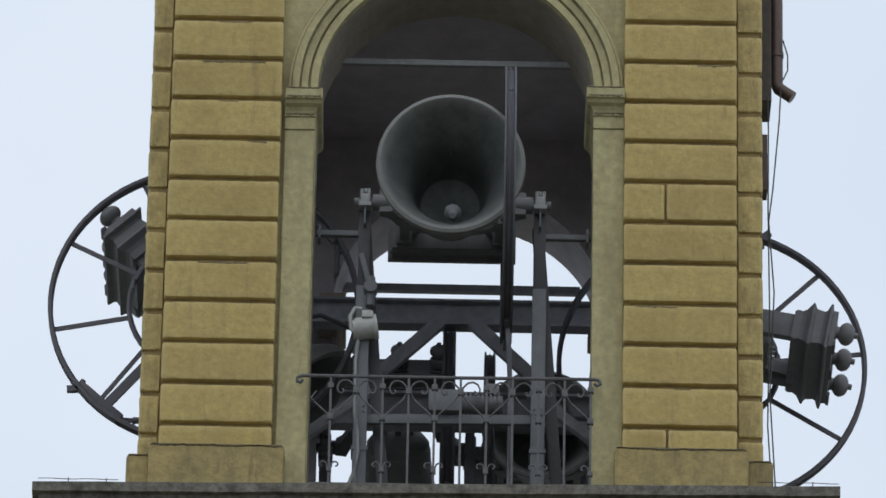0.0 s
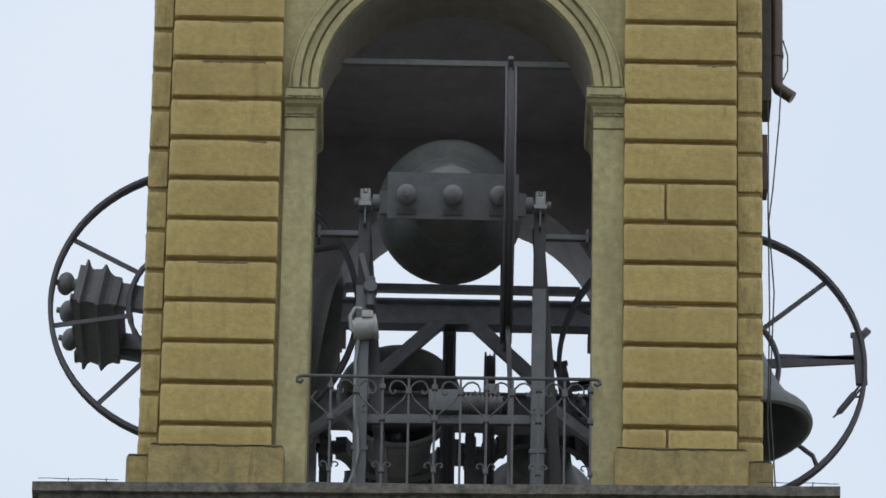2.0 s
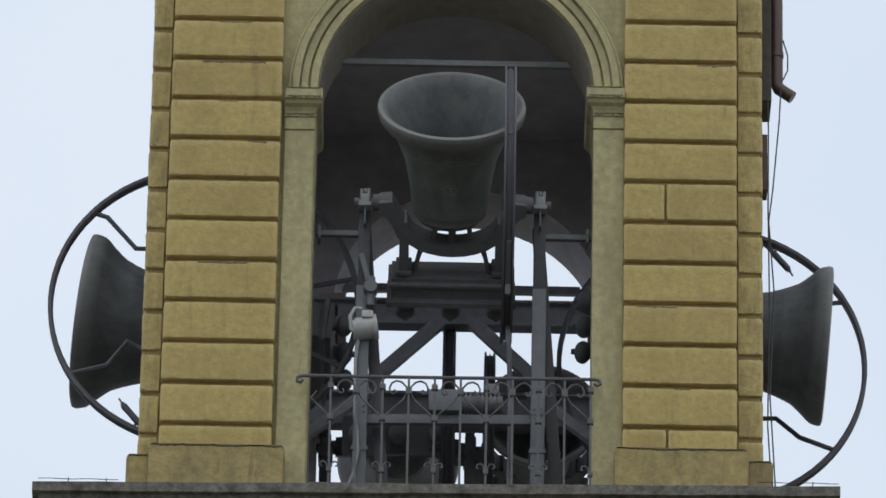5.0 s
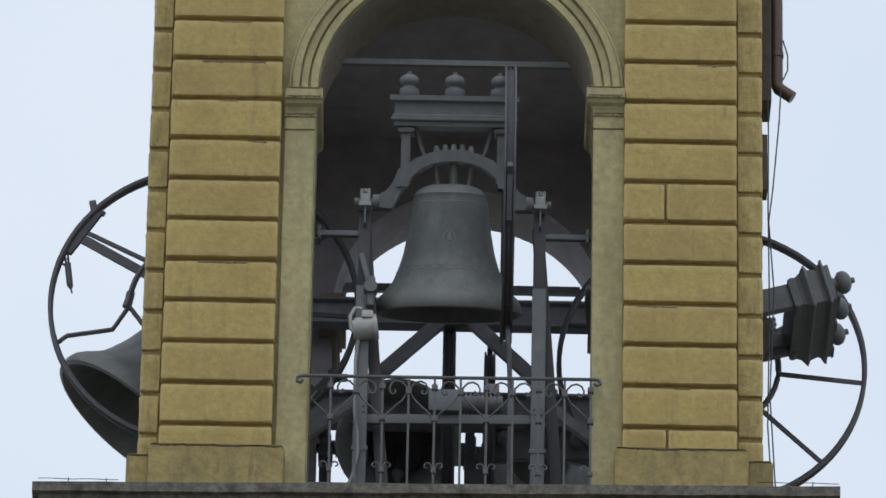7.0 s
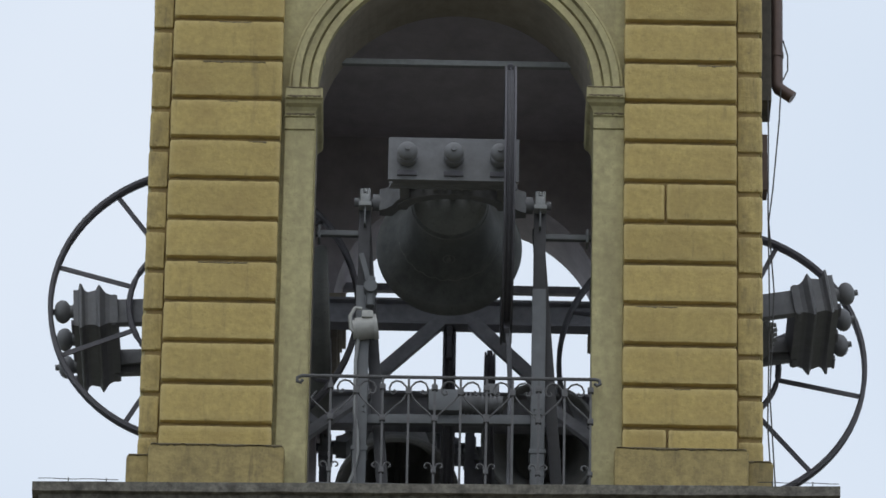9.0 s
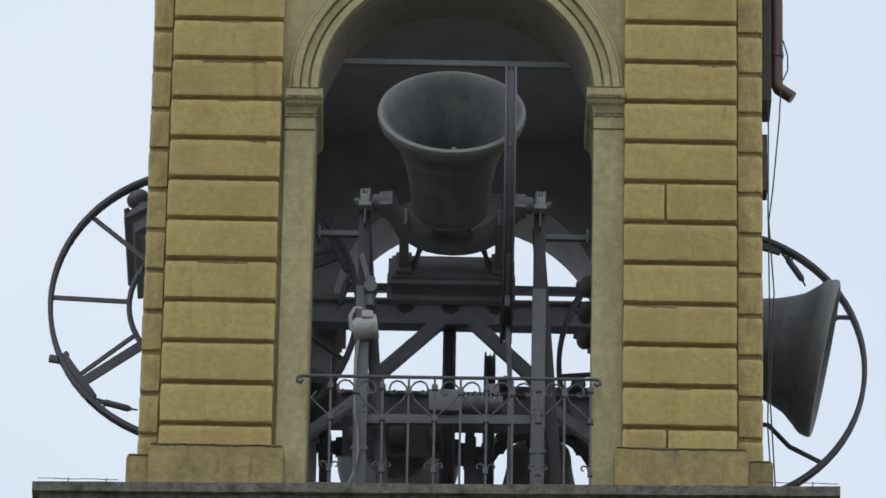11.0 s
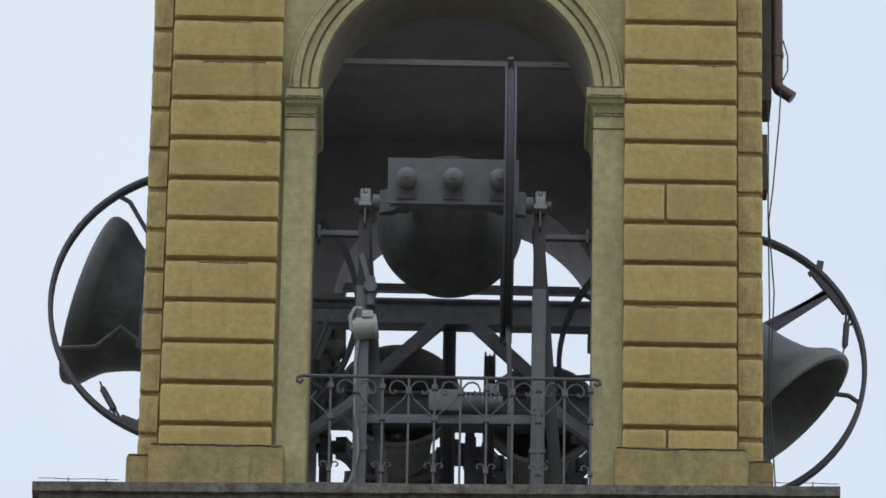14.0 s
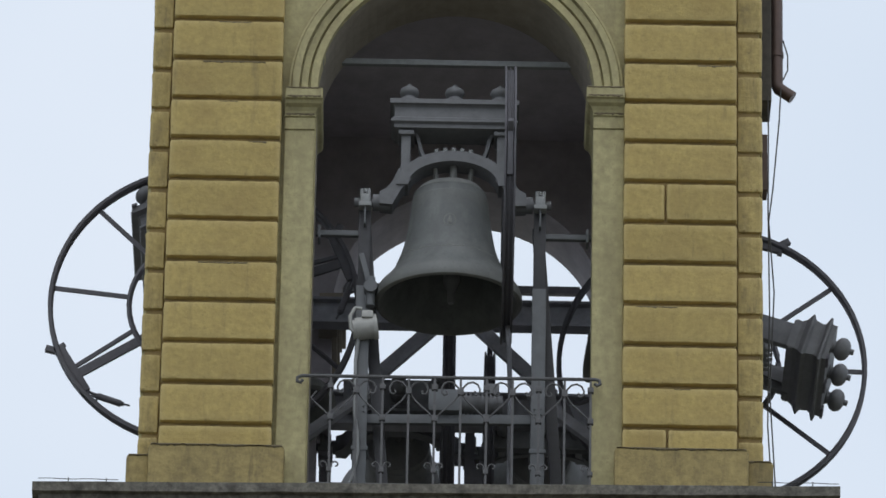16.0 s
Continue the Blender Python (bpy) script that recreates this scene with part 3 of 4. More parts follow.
front_stand = thing("bell_stand", Matrix.Identity(4), "grey painted steel stand carrying a bell on bearings", "bell stand", "bell stands")
for sg in (-1, 1):
    x = FRONT.x + sg * 0.765
    bm = bmesh.new()
    box(bm, x - .06, x + .06, FRONT.y - .09, FRONT.y + .09, BASE, 2.12, .006)
    for k in range(4):
        rod(bm, (x - .03 + .06 * (k % 2), FRONT.y - .10, .9 + .05 * (k // 2)), (x - .03 + .06 * (k % 2), FRONT.y - .085, .9 + .05 * (k // 2)), .012, seg=6)
    box(bm, x - .072, x + .072, FRONT.y - .1, FRONT.y + .1, .52, .56, .004)
    part("post", bm, STEEL, front_stand)
    # upper post and back leg are near-black, the lower post grey
    bm = box(bmesh.new(), x - .052, x + .052, FRONT.y - .02, FRONT.y + .14, 2.10, FRONT.z - .09, .004)
    part("upper_post", bm, BLACK_STEEL, front_stand)
    part("bearing_rib", box(bmesh.new(), x - .008, x + .008, FRONT.y - .10, FRONT.y - .025, FRONT.z - .26, FRONT.z - .09, .002), STEEL, front_stand)
    bm = bar(bmesh.new(), (sg * .70, 1.5, 1.68), (sg * 1.34, 1.52, 1.17), .09, .09, (0, 1, 0), .004)
    part("diagonal_brace", bm, DARK_STEEL, front_stand)
    bearing(front_stand, x, FRONT.y, FRONT.z, .74)
    bm = bmesh.new()
    bar(bm, (x - .02 * sg, FRONT.y + .02, 2.68), (sg * 1.2, FRONT.y + .02, 2.68), .05, .05, bevel=.004)
    box(bm, sg * 1.17 - .012, sg * 1.17 + .012, FRONT.y - .04, FRONT.y + .1, 2.61, 2.74, .003)
    part("wall_bracket", bm, STEEL, front_stand)
    bm = bar(bmesh.new(), (x + (.002 if sg < 0 else -.015), .62, 2.82), (x + (.26 if sg < 0 else .225), .62, BASE), .10, .12, (0, 1, 0), .004)
    part("back_leg", bm, BLACK_STEEL, front_stand)
bm = bmesh.new()
bar(bm, (-.77, FRONT.y, 0.86), (.74, FRONT.y, 0.88), .05, .085, bevel=.004)
part("cross_beam", bm, STEEL, front_stand)

for piv, tr, reach, w in ((LEFT, -90, .893, .05), (RIGHT, 90, .862, .05), (BACK_A, 0, .667, .055), (BACK_B, 180, .52, .03)):
    st = thing("bell_stand", Matrix.Translation((piv.x, piv.y, 0)) @ pose(0, 0, 0, 0, 0, tr), "dark steel stand carrying a bell on bearings", "bell stand", "bell stands")
    for sg in (-1, 1):
        x = sg * reach
        bm = bmesh.new()
        box(bm, x - w, x + w, -.06, .06, BASE, piv.z - .09, .004)
        for k in range(5):
            rod(bm, (x + sg * w, -.03, .8 + .34 * k), (x + sg * (w + .02), -.03, .8 + .34 * k), .016, seg=6)
        part("post", bm, DARK_STEEL, st)
        part("bearing_bracket", box(bmesh.new(), x - w - .01, x + w + .01, -.11, .11, piv.z - .15, piv.z - .09, .006), DARK_STEEL, st)
        bearing(st, x, 0, piv.z, .9)


def i_beam(name, a, b, h, w, mat, label):
    a, b = Vector(a), Vector(b)
    t = thing(name, Matrix.Identity(4), label, "beam")
    f, q = w / 2, h / 2
    section = [(-f, -q), (f, -q), (f, -q + .025), (.012, -q + .03), (.012, q - .03), (f, q - .025), (f, q), (-f, q), (-f, q - .025), (-.012, q - .03), (-.012, -q + .03), (-f, -q + .025)]
    bm = sweep_profile(bmesh.new(), [(a.y + y, a.z + z) for y, z in section], a.x, b.x)
    part("beam", bm, mat, t, smooth=False)
    return t


# beams inside the chamber
girder = i_beam("steel_girder", (-1.9, 3.9, 3.685), (1.9, 3.9, 3.685), .26, .16, DARK_STEEL, "dark steel girder across the bell chamber")
i_beam("steel_girder", (-1.9, 3.9, 2.69), (1.9, 3.9, 2.69), .34, .16, DARK_STEEL, "dark lower steel girder across the bell chamber")
bm = bmesh.new()
bar(bm, (-1.2, 4.75, 4.40), (1.2, 4.75, 4.40), .06, .075)
tagged(finish("tie_bar", bm, DARK_STEEL), "thin dark steel tie bar in the far arch", "bar")
for a, b in (((-.10, 3.76, 3.54), (-.80, 3.76, 2.84)), ((.20, 3.76, 3.54), (.94, 3.76, 2.80))):
    bm = bar(bmesh.new(), a, b, .125, .07, (0, 1, 0), .004)
    part("brace", bm, DARK_STEEL, girder)
rear_frame = thing("steel_framework", Matrix.Identity(4), "dark steel framework of posts and ties before the far arch", "framework")
for x0, x1, y, z1 in ((-.085, .055, 4.3, 2.75), (.150, .235, 4.3, 2.9)):
    part("frame_post", box(bmesh.new(), x0, x1, y - .05, y + .05, BASE, z1, .004), DARK_STEEL, rear_frame)
for x0, x1, y, z in ((.04, .14, 4.3, 2.40), (.22, .34, 4.3, 2.26), (.22, .34, 4.3, 2.16)):
    part("frame_tie", box(bmesh.new(), x0, x1, y - .03, y + .03, z - .05, z + .05, .004), DARK_STEEL, rear_frame)
bm = tube(bmesh.new(), [(.485, .45, 1.80), (.50, .55, 1.60), (.52, .75, 1.3), (.52, .85, .6), (.52, .9, BASE)], .022, 8)
tagged(finish("bell_rope", bm, DARK_STEEL), "taut dark drive rope below the bell wheel", "rope")
bm = bmesh.new()
bar(bm, (-1.12, .82, 4.60), (1.03, .82, 4.60), .05, .055, bevel=.004)
tagged(finish("tie_bar", bm, CASTING), "grey flat tie bar across the arch springing", "bar")

# drive motors
motor = thing("swing_motor", Matrix.Translation((.02, 0, -.04)), "pale enamelled electric motor on the stand post", "motor", "bell motors")
bm = rod(bmesh.new(), (-.85, .33, 1.71), (-.68, .33, 1.74), .10, seg=24)
rod(bm, (-.875, .33, 1.706), (-.85, .33, 1.71), .085, seg=24)
rod(bm, (-.70, .33, 1.737), (-.665, .33, 1.743), .112, seg=24)
box(bm, -.80, -.70, .22, .30, 1.78, 1.85, .015)
part("housing", bm, MOTOR, motor)
for k in range(4):
    part("cooling_rib", rod(bmesh.new(), (-.83 + .035 * k, .33, 1.713 + .006 * k), (-.822 + .035 * k, .33, 1.714 + .006 * k), .106, seg=24), MOTOR, motor)
bm = rod(bmesh.new(), (-.73, .33, 1.94), (-.73, .33, 2.22), .04, seg=12)
rod(bm, (-.73, .26, 2.11), (-.73, .40, 2.11), .06, seg=14)
bar(bm, (-.82, .34, 2.45), (-.74, .34, 2.15), .05, .07, (0, 1, 0), .01)
part("linkage", bm, STEEL, motor)
bm = tube(bmesh.new(), [(-.80, .30, 1.90), (-.86, .29, 1.90), (-.90, .29, 1.82), (-.89, .30, 1.70), (-.82, .30, 1.62)], .018, 6)
part("flex_hose", bm, MOTOR, motor)

gear = thing("gear_motor", Matrix.Identity(4), "grey geared electric motor on the cross beam", "motor", "bell motors")
bm = bmesh.new()
box(bm, -.19, .10, .36, .56, .92, 1.13, .02)
part("motor_case", bm, STEEL, gear)
for i in range(9):
    part("cooling_fin", rod(bmesh.new(), (.13 + .035 * i, .46, 1.03), (.145 + .035 * i, .46, 1.03), .10, seg=18), IRON, gear)
bm = rod(bmesh.new(), (.10, .46, 1.03), (.45, .46, 1.03), .08, seg=18)
part("motor_barrel", bm, IRON, gear)
bm = box(bmesh.new(), .30, .42, .38, .54, 1.10, 1.20, .01)
part("terminal_box", bm, IRON, gear)

# ---- balustrade ----
RY = -0.02
RZ = 1.01
rail = thing("balustrade", Matrix.Identity(4), "wrought iron balustrade with scrolls across the arch", "balustrade")
bm = tube(bmesh.new(), [(-1.27, RY, RZ - .015), (-1.285, RY, RZ - .04), (-1.315, RY, RZ - .03), (-1.315, RY, RZ + .005), (-1.28, RY, RZ + .025), (0, RY, RZ + .03), (1.24, RY, RZ + .04), (1.275, RY, RZ + .03),
                        (1.28, RY, RZ - .005), (1.255, RY, RZ - .02), (1.235, RY, RZ - .0)], .016, 8)
part("handrail", bm, RAIL, rail)
bm = bar(bmesh.new(), (-1.2, RY, 0.0), (1.2, RY, 0.0), .03, .03)
part("bottom_rail", bm, RAIL, rail)


def curl(cx, cz, r0, a0, turns, sg, n=14):
    pts = []
    for i in range(n + 1):
        a = a0 + sg * turns * 2 * math.pi * i / n
        r = r0 * (1 - .62 * i / n)
        pts.append((cx + r * math.cos(a), RY, cz + r * math.sin(a)))
    return pts


STEP = 0.2226
for i in range(11):
    x = -1.026 + STEP * i
    part("baluster", bar(bmesh.new(), (x, RY, 0), (x, RY, RZ + .02), .020, .020), RAIL, rail)
    if i % 2 == 0:
        part("collar", box(bmesh.new(), x - .026, x + .026, RY - .022, RY + .022, .615, .665, .006), RAIL, rail)
        for sg in (-1, 1):
            if i == 10 and sg > 0:
                continue
            if i == 0 and sg < 0:
                far = .13
            else:
                far = STEP
            pts = [(x, RY, .64), (x + sg * .05, RY, .70), (x + sg * .12, RY, .77), (x + sg * .17, RY, .82), (x + sg * (far - .01), RY, .89)]
            part("scroll", tube(bmesh.new(), pts, .008, 5), RAIL, rail)
            part("scroll", tube(bmesh.new(), [(x, RY, .14), (x + sg * .02, RY, .19)] + curl(x + sg * .055, .19, .035, math.pi / 2 + sg * 1.2, .7, -sg, 8), .008, 5), RAIL, rail)
        part("collar", box(bmesh.new(), x - .022, x + .022, RY - .02, RY + .02, .12, .16, .005), RAIL, rail)
        part("collar", box(bmesh.new(), x - .026, x + .026, RY - .022, RY + .022, .915, .965, .006), RAIL, rail)
    else:
        part("collar", box(bmesh.new(), x - .026, x + .026, RY - .022, RY + .022, .87, .93, .006), RAIL, rail)
        for sg in (-1, 1):
            arc = [(0, .90), (.02, .955), (.06, 1.0), (.105, 1.012), (.145, .99), (.165, .945), (.16, .905), (.14, .885), (.118, .892), (.112, .912), (.125, .925)]
            part("scroll", tube(bmesh.new(), [(x + sg * u, RY, w - .01) for u, w in arc], .009, 5), RAIL, rail)

# ---- downpipe and cables on the side wall ----
pipe = thing("downpipe", Matrix.Identity(4), "brown copper downpipe ending in a short bent spout", "downpipe")
bm = tube(bmesh.new(), [(2.835, .6, 6.8), (2.835, .6, 4.32), (2.85, .6, 4.29), (2.975, .6, 4.20)], .056, 16)
part("pipe", bm, PIPE, pipe)
part("pipe_clip", rod(bmesh.new(), (2.835, .6, 4.6), (2.835, .6, 4.65), .064, seg=16), PIPE, pipe)
bm = bmesh.new()
box(bm, 2.66, 2.785, .5, .9, 4.11, 6.8, .01)
tagged(finish("pilaster_return", bm, DARK_BROWN), "dark brown strip on the side wall", "trim", kind="structure")
bm = bmesh.new()
box(bm, 2.66, 2.75, .55, .75, 3.24, 3.80, .01)
tagged(finish("cable_box", bm, PIPE), "narrow brown cable box on the side wall", "cable box")
for k, pts in enumerate((((2.75, .5, 4.15), (2.755, .5, 3.8), (2.75, .5, 3.0), (2.76, .5, 2.0), (2.74, .5, .9), (2.80, .4, -.36)),
                         ((2.87, .55, 4.27), (2.85, .5, 3.9), (2.79, .5, 3.2), (2.755, .5, 2.9), (2.80, .5, 2.2), (2.76, .5, 1.2), (2.83, .4, -.36)),
                         ((2.89, .55, 4.75), (2.93, .55, 4.6), (2.93, .55, 4.45), (2.89, .55, 4.35)))):
    fine = []
    for a, b in zip(pts, pts[1:]):
        for q in range(6):
            f = q / 6
            fine.append(Vector(a).lerp(Vector(b), f * f * (3 - 2 * f)))
    fine.append(Vector(pts[-1]))
    tagged(finish("cable", tube(bmesh.new(), fine, .007, 5), CABLE), "thin dark cable hanging down the tower side", "cable", "hanging cables")
tagged(finish("cable", tube(bmesh.new(), [(-0.806, .33, 1.580), (-0.825, .33, 1.360), (-0.824, .33, 1.086), (-0.825, .33, 0.895), (-0.795, .33, 0.679), (-0.786, .33, 0.489), (-0.816, .33, 0.299), (-0.857, .33, 0.185)], .016, 7), CASTING, smooth=True), "pale grey power cable hanging beside the stand post", "cable", "hanging cables")
for x0, x1, z0, pins in ((-3.45, -2.78, BASE + .018, (-3.20, -2.88)), (2.60, 3.28, BASE + .108, (2.72, 3.06))):
    bm = tube(bmesh.new(), [(x0 + (x1 - x0) * i / 12, -.72, z0 + .045 + .003 * math.sin(i)) for i in range(13)], .0035, 5)
    for x in pins:
        rod(bm, (x, -.72, z0 - .02), (x, -.72, z0 + .055), .005, seg=5)
    tagged(finish("lightning_wire", bm, CABLE), "thin lightning wire clipped along the cornice", "wire", "lightning wires")

# ---- rusticated blocks ----
def block_mesh(name, w, h, d, wear, mat=OCHRE):
    """A block with rounded worn edges, its front at y = 0, centred in x and z."""
    bm = bmesh.new()
    box(bm, -w / 2, w / 2, 0, d, -h / 2, h / 2, .024)
    bmesh.ops.delete(bm, geom=[f for f in bm.faces if f.calc_center_median().y > d - .005], context="FACES")
    bmesh.ops.subdivide_edges(bm, edges=[e for e in bm.edges if abs(e.verts[0].co.x - e.verts[1].co.x) > .12], cuts=30)
    bmesh.ops.subdivide_edges(bm, edges=[e for e in bm.edges if abs(e.verts[0].co.z - e.verts[1].co.z) > .12], cuts=5)
    for v in bm.verts:
        p = v.co + Vector((wear, 0, wear * 1.7))
        n = noise.noise(p * 6) * .004 + noise.noise(p * 19) * .006
        q = noise.noise(p * 5 + Vector((0, 9, 4))) * .008 + noise.noise(p * 23) * .005
        chip = noise.noise(p * 47) * .0045 if max(abs(v.co.x) - w / 2, abs(v.co.z) - h / 2) > -.03 else 0
        v.co += Vector((q * .6, (n * .5 + chip if v.co.y < .05 else 0), n + chip))
    me = bpy.data.meshes.new(name)
    bm.to_mesh(me)
    bm.free()
    me.materials.append(mat)
    me.shade_smooth()
    me.set_sharp_from_angle(angle=radians(28))
    return me


GAP = .046
PITCH = .3985
for nm, x0, x1, joint, front, depth in (("pilaster_left", -2.487, -1.522, .572, 0.0, .13), ("pilaster_right", 1.472, 2.456, .618, 0.0, .13),
                                        ("corner_left", -2.668, -2.497, .50, .10, .6), ("corner_right", 2.466, 2.684, .562, .10, .6)):
    bm = bmesh.new()
    sg = -1 if x0 < 0 else 1
    if "corner" in nm:
        lo, hi = (x0 + .03, x1 + .05) if sg < 0 else (x0 - .05, x1 - .03)
        box(bm, lo, hi, .13, .69, BASE, TOP)
    else:
        box(bm, x0 + .01, x1 - .01, .055, .2, BASE, TOP)
    core = tagged(finish(nm, bm, OCHRE_BACK), "ochre stucco pilaster of rusticated blocks", "pilaster", kind="structure")
    coat = OCHRE_WORN if "corner" in nm else OCHRE
    meshes = [block_mesh("block", x1 - x0, PITCH - GAP, depth, 3.1 * k, coat) for k in range(4)]
    n = 0
    z = joint
    while z < 6.6:
        cuts = (x0, x0 + .356, x0 + .374, x1) if nm == "pilaster_right" and n == 5 else (x0, x1)
        for a, b in zip(cuts[::2], cuts[1::2]):
            ob = new("block", meshes[n % 4] if len(cuts) == 2 else block_mesh("block", b - a, PITCH - GAP, depth, 2.3 + a, coat))
            ob.parent = core
            ob.location = ((a + b) / 2, front + random.uniform(-.004, .004), z + PITCH / 2)
            if random.random() < .75:
                e0, e1 = sorted((random.uniform(a + .03, b - .03), random.uniform(a + .03, b - .03)))
                if e1 - e0 > .12:
                    crust(core, e0, e1, front + .008, z + PITCH - GAP / 2 - .012, random.uniform(.010, .020), z * 3 + a, .012)
        n += 1
        z += PITCH
    h = joint - GAP / 2 - .27
    cuts = (x0, x0 + .377, x0 + .395, x1) if nm == "pilaster_right" else (x0, x1)
    for a, b in zip(cuts[::2], cuts[1::2]):
        ob = new("block", block_mesh("block", b - a, h, depth, 1.7 + a, coat))
        ob.parent = core
        ob.location = ((a + b) / 2, front, .27 + h / 2)

for nm, x0, x1, c0, z1 in (("plinth_left", -2.565, -1.405, -2.755, .325), ("plinth_right", 1.405, 2.55, 2.765, .37)):
    bm = bmesh.new()
    box(bm, x0, x1, -.10, .3, BASE - .02, z1, .032)
    lo, hi = (c0, x0 + .02) if c0 < 0 else (x1 - .02, c0)
    box(bm, lo, hi, .0, .8, BASE - .02, z1 - .06, .03)
    plinth = tagged(finish(nm, bm, PLINTH), "stained ochre plinth block under the pilaster", "plinth", kind="structure")
    crust(plinth, x0 + .02, x1 - .02, -.10, z1 - .004, .020, x0, .05)
    crust(plinth, min(lo, hi) + .02, max(lo, hi) - .02, .0, z1 - .064, .018, x1, .05)


# ---- swinging ----
def swing(b, pivot, turn, sign, table):
    rows, strokes = [], []
    for t, a in table:
        rows.append((t, Matrix.Translation(pivot) @ pose(0, 0, 0, 0, 0, turn) @ pose(0, 0, 0, sign * a)))
        lag = max(-1.0, min(1.0, a / 30.0)) * 27.0
        strokes.append((t, pose(0, 0, 0, -sign * lag)))
    walk(b, rows)
    walk([c for c in b.children if c.name.startswith("clapper")][0], strokes)


def motions():
    front = [(0, 83), (.2, 62), (.4, 39), (.6, 11), (.8, -19), (1.0, -47), (1.2, -71), (1.4, -86), (1.6, -101), (1.8, -110), (2.1, -114.5), (2.4, -112), (2.6, -107),
             (2.8, -99), (3.0, -83), (3.2, -62), (3.4, -33), (3.6, -4), (3.8, 22), (4.0, 45), (4.2, 69), (4.5, 98), (4.85, 119), (5.25, 127), (5.65, 119), (6.0, 98), (6.3, 73),
             (6.5, 43), (6.7, 15), (6.9, -10), (7.1, -33), (7.3, -63), (7.5, -83), (7.7, -99), (7.9, -108), (8.2, -115.5), (8.5, -115), (8.7, -109), (8.9, -99), (9.1, -88),
             (9.2, -81), (9.4, -58), (9.6, -30), (9.8, 0), (10.0, 30), (10.3, 66), (10.6, 94), (10.9, 113), (11.3, 126), (11.5, 127), (11.7, 124), (11.9, 114), (12.1, 101),
             (12.3, 84), (12.5, 62), (12.7, 38), (12.9, 13), (13.1, -12), (13.3, -42), (13.5, -64), (13.7, -85), (13.9, -100), (14.1, -111), (14.4, -116), (14.7, -115),
             (14.9, -110), (15.1, -98), (15.3, -81), (15.5, -60), (15.7, -38), (15.9, -13), (16.0, -2)]
    left = [(0, -43.7), (.2, -55), (.4, -66), (.6, -75), (.8, -85), (1.0, -88), (1.3, -92), (1.6, -91), (1.8, -87), (2.0, -80), (2.2, -70.5), (2.4, -61), (2.6, -50), (2.8, -38),
            (3.0, -21), (3.2, -5), (3.4, 11), (3.6, 28), (3.8, 46), (4.0, 60), (4.2, 71.5), (4.5, 84), (4.9, 95), (5.3, 99), (5.7, 95), (6.0, 89), (6.3, 80.5), (6.5, 72.5), (6.7, 61.5),
            (6.9, 46), (7.1, 27.5), (7.3, 7), (7.5, -9.5), (7.7, -24.5), (7.9, -37.5), (8.1, -53), (8.3, -68), (8.5, -78.4), (8.7, -86), (8.9, -91), (9.2, -95), (9.5, -95), (9.8, -90),
            (10.1, -79), (10.4, -66), (10.7, -49), (11.0, -30), (11.3, -8), (11.5, 10.4), (11.7, 26), (11.9, 43), (12.1, 61), (12.3, 78), (12.5, 91), (12.7, 101), (12.9, 108),
            (13.2, 112.5), (13.5, 113.5), (13.8, 111.5), (14.1, 106.5), (14.3, 102), (14.5, 93), (14.7, 82), (14.9, 68.5), (15.1, 51), (15.3, 33), (15.5, 14), (15.7, -5), (15.9, -18.5), (16.0, -26)]
    right = [(0, -100), (.2, -99), (.4, -96), (.6, -90), (.8, -80), (1.0, -67), (1.2, -50), (1.4, -34), (1.6, -20), (1.8, -6), (2.0, 10), (2.2, 28), (2.4, 48), (2.6, 66),
             (2.8, 80), (3.0, 91), (3.2, 103), (3.5, 113), (3.8, 119), (4.0, 120), (4.2, 119), (4.5, 112), (4.8, 97), (5.1, 80), (5.4, 57), (5.7, 28), (6.0, 0), (6.3, -25),
             (6.5, -40), (6.7, -53), (6.9, -68), (7.1, -80), (7.3, -91), (7.5, -98), (7.7, -104), (8.0, -107), (8.3, -105), (8.5, -101.3), (8.7, -95), (8.9, -85), (9.1, -75),
             (9.2, -69), (9.4, -55), (9.7, -35), (10.0, -10), (10.3, 20), (10.6, 48), (10.9, 72), (11.1, 86), (11.3, 101.5), (11.5, 111.3), (11.8, 119), (12.2, 124), (12.5, 123),
             (12.7, 119), (12.9, 113), (13.1, 104), (13.3, 93), (13.5, 80), (13.7, 65), (13.9, 50.5), (14.1, 32), (14.3, 10), (14.5, -9), (14.7, -27), (14.9, -44.5), (15.1, -59),
             (15.3, -75), (15.5, -88), (15.7, -98), (15.9, -104.5), (16.0, -107.6)]
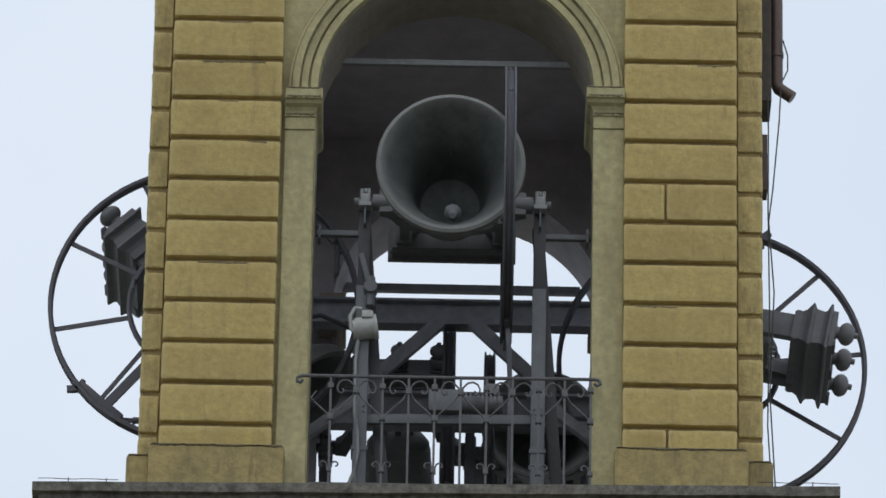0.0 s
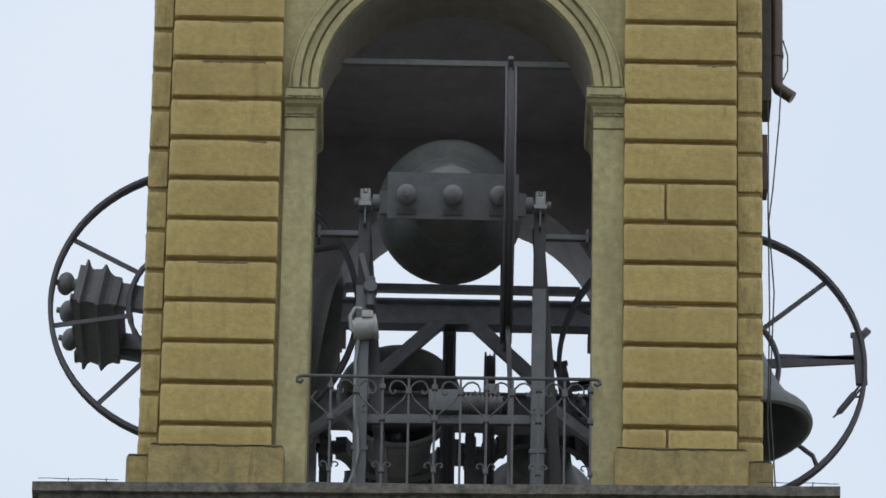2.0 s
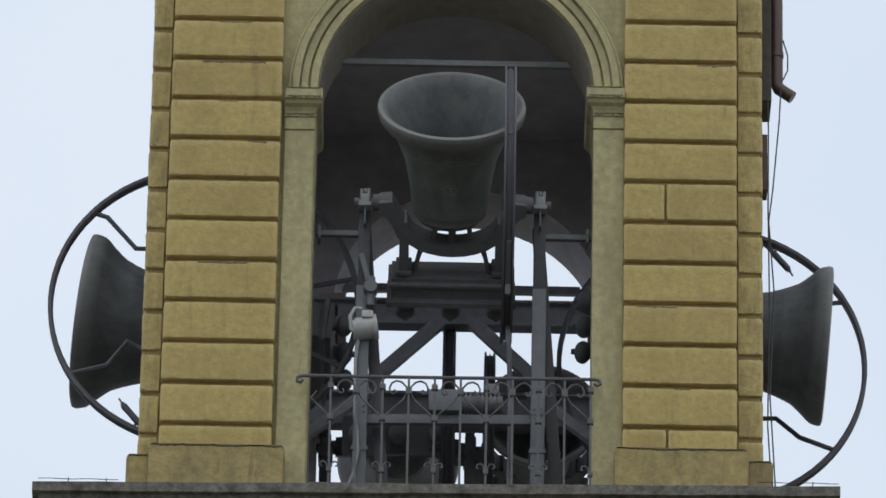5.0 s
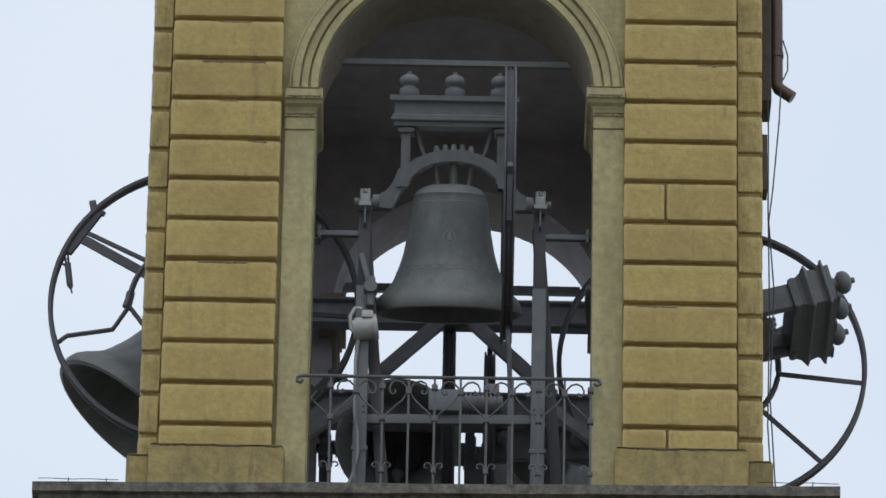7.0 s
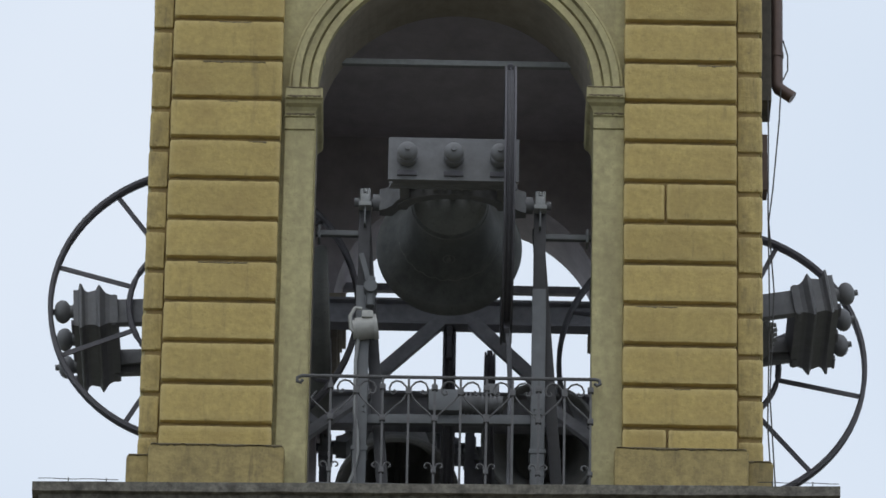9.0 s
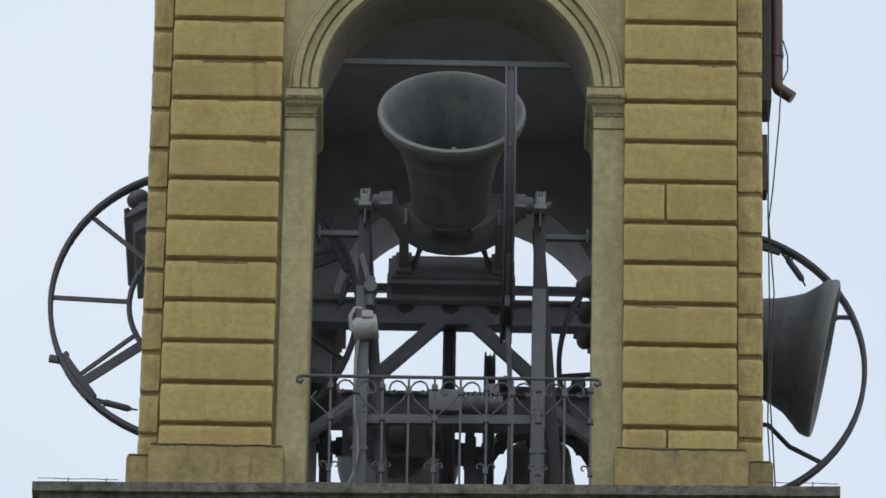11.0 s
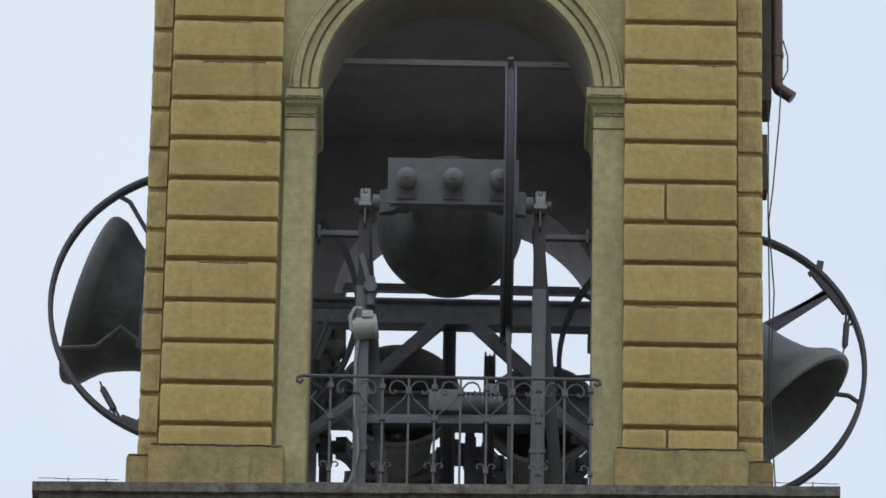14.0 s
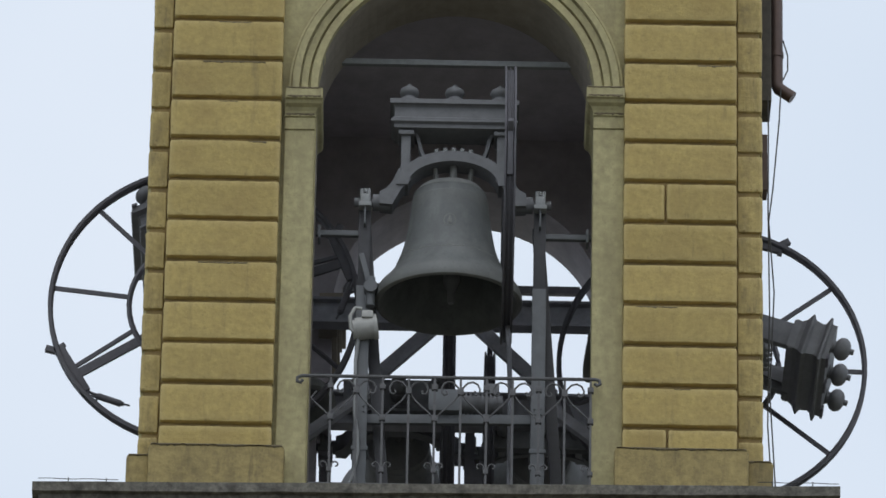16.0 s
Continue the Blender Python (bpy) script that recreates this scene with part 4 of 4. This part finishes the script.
    back_a = [(0, -50), (.2, -24), (.4, 3), (.5, 18), (.7, 42), (1.0, 69), (1.2, 84), (1.4, 93), (1.7, 98.5), (1.9, 98.5), (2.1, 95), (2.3, 88), (2.5, 77), (2.7, 62),
              (2.9, 44), (3.1, 19), (3.2, 5), (3.4, -20), (3.6, -44), (3.8, -67), (4.0, -83), (4.2, -95), (4.5, -105), (4.8, -109), (5.1, -107), (5.4, -99), (5.7, -83), (6.0, -55),
              (6.3, -13), (6.5, 15), (6.7, 40), (6.9, 60), (7.2, 82), (7.5, 95), (7.8, 99), (8.1, 97.5), (8.4, 89), (8.7, 64), (9.0, 36), (9.2, 11), (9.4, -14), (9.6, -40),
              (9.8, -63), (10.1, -88), (10.4, -103), (10.8, -109.5), (11.2, -104), (11.5, -93), (11.8, -74), (12.0, -56), (12.2, -31), (12.5, 11), (12.7, 37), (13.0, 65), (13.2, 79), (13.6, 95),
              (13.9, 98.5), (14.1, 96), (14.3, 90.5), (14.5, 81), (14.8, 59), (15.0, 39), (15.2, 16), (15.4, -9), (15.6, -35), (15.8, -60), (16.0, -80)]
    back_b = [(0, 89), (0.3, 97.5), (0.6, 90), (0.8, 77), (1, 57), (1.2, 30), (1.4, 1), (1.6, -28), (1.8, -56), (2, -79), (2.2, -95), (2.4, -104), (2.6, -107.5), (2.8, -104),
              (3, -95), (3.2, -79), (3.4, -56), (3.6, -28), (3.8, 0), (4, 28), (4.2, 55), (4.4, 76), (4.6, 89), (4.9, 97.5), (5.2, 90), (5.4, 77), (5.6, 57), (5.8, 30),
              (6, 1), (6.2, -28), (6.4, -56), (6.6, -79), (6.8, -95), (7, -104), (7.2, -107.5), (7.4, -104), (7.6, -95), (7.8, -79), (8, -56), (8.2, -28), (8.4, 0), (8.6, 28),
              (8.79, 55), (8.99, 76), (9.19, 89), (9.48, 97.5), (9.78, 90), (9.98, 77), (10.18, 57), (10.37, 30), (10.57, 1), (10.77, -28), (10.97, -56), (11.18, -79), (11.38, -95), (11.58, -104),
              (11.79, -107.5), (11.99, -104), (12.19, -95), (12.39, -79), (12.6, -56), (12.8, -28), (13, 0), (13.19, 28), (13.39, 55), (13.58, 76), (13.78, 89), (14.07, 97.5), (14.37, 90), (14.57, 77),
              (14.76, 57), (14.96, 30), (15.15, 1), (15.35, -28), (15.55, -56), (15.76, -79), (16, -96.7)]
    swing(BELLS[0], FRONT, 0, -1, front)
    swing(BELLS[1], LEFT, -90, -1, left)
    swing(BELLS[2], RIGHT, 90, -1, right)
    swing(BELLS[3], BACK_A, 0, -1, back_a)
    swing(BELLS[4], BACK_B, 180, 1, back_b)


motions()
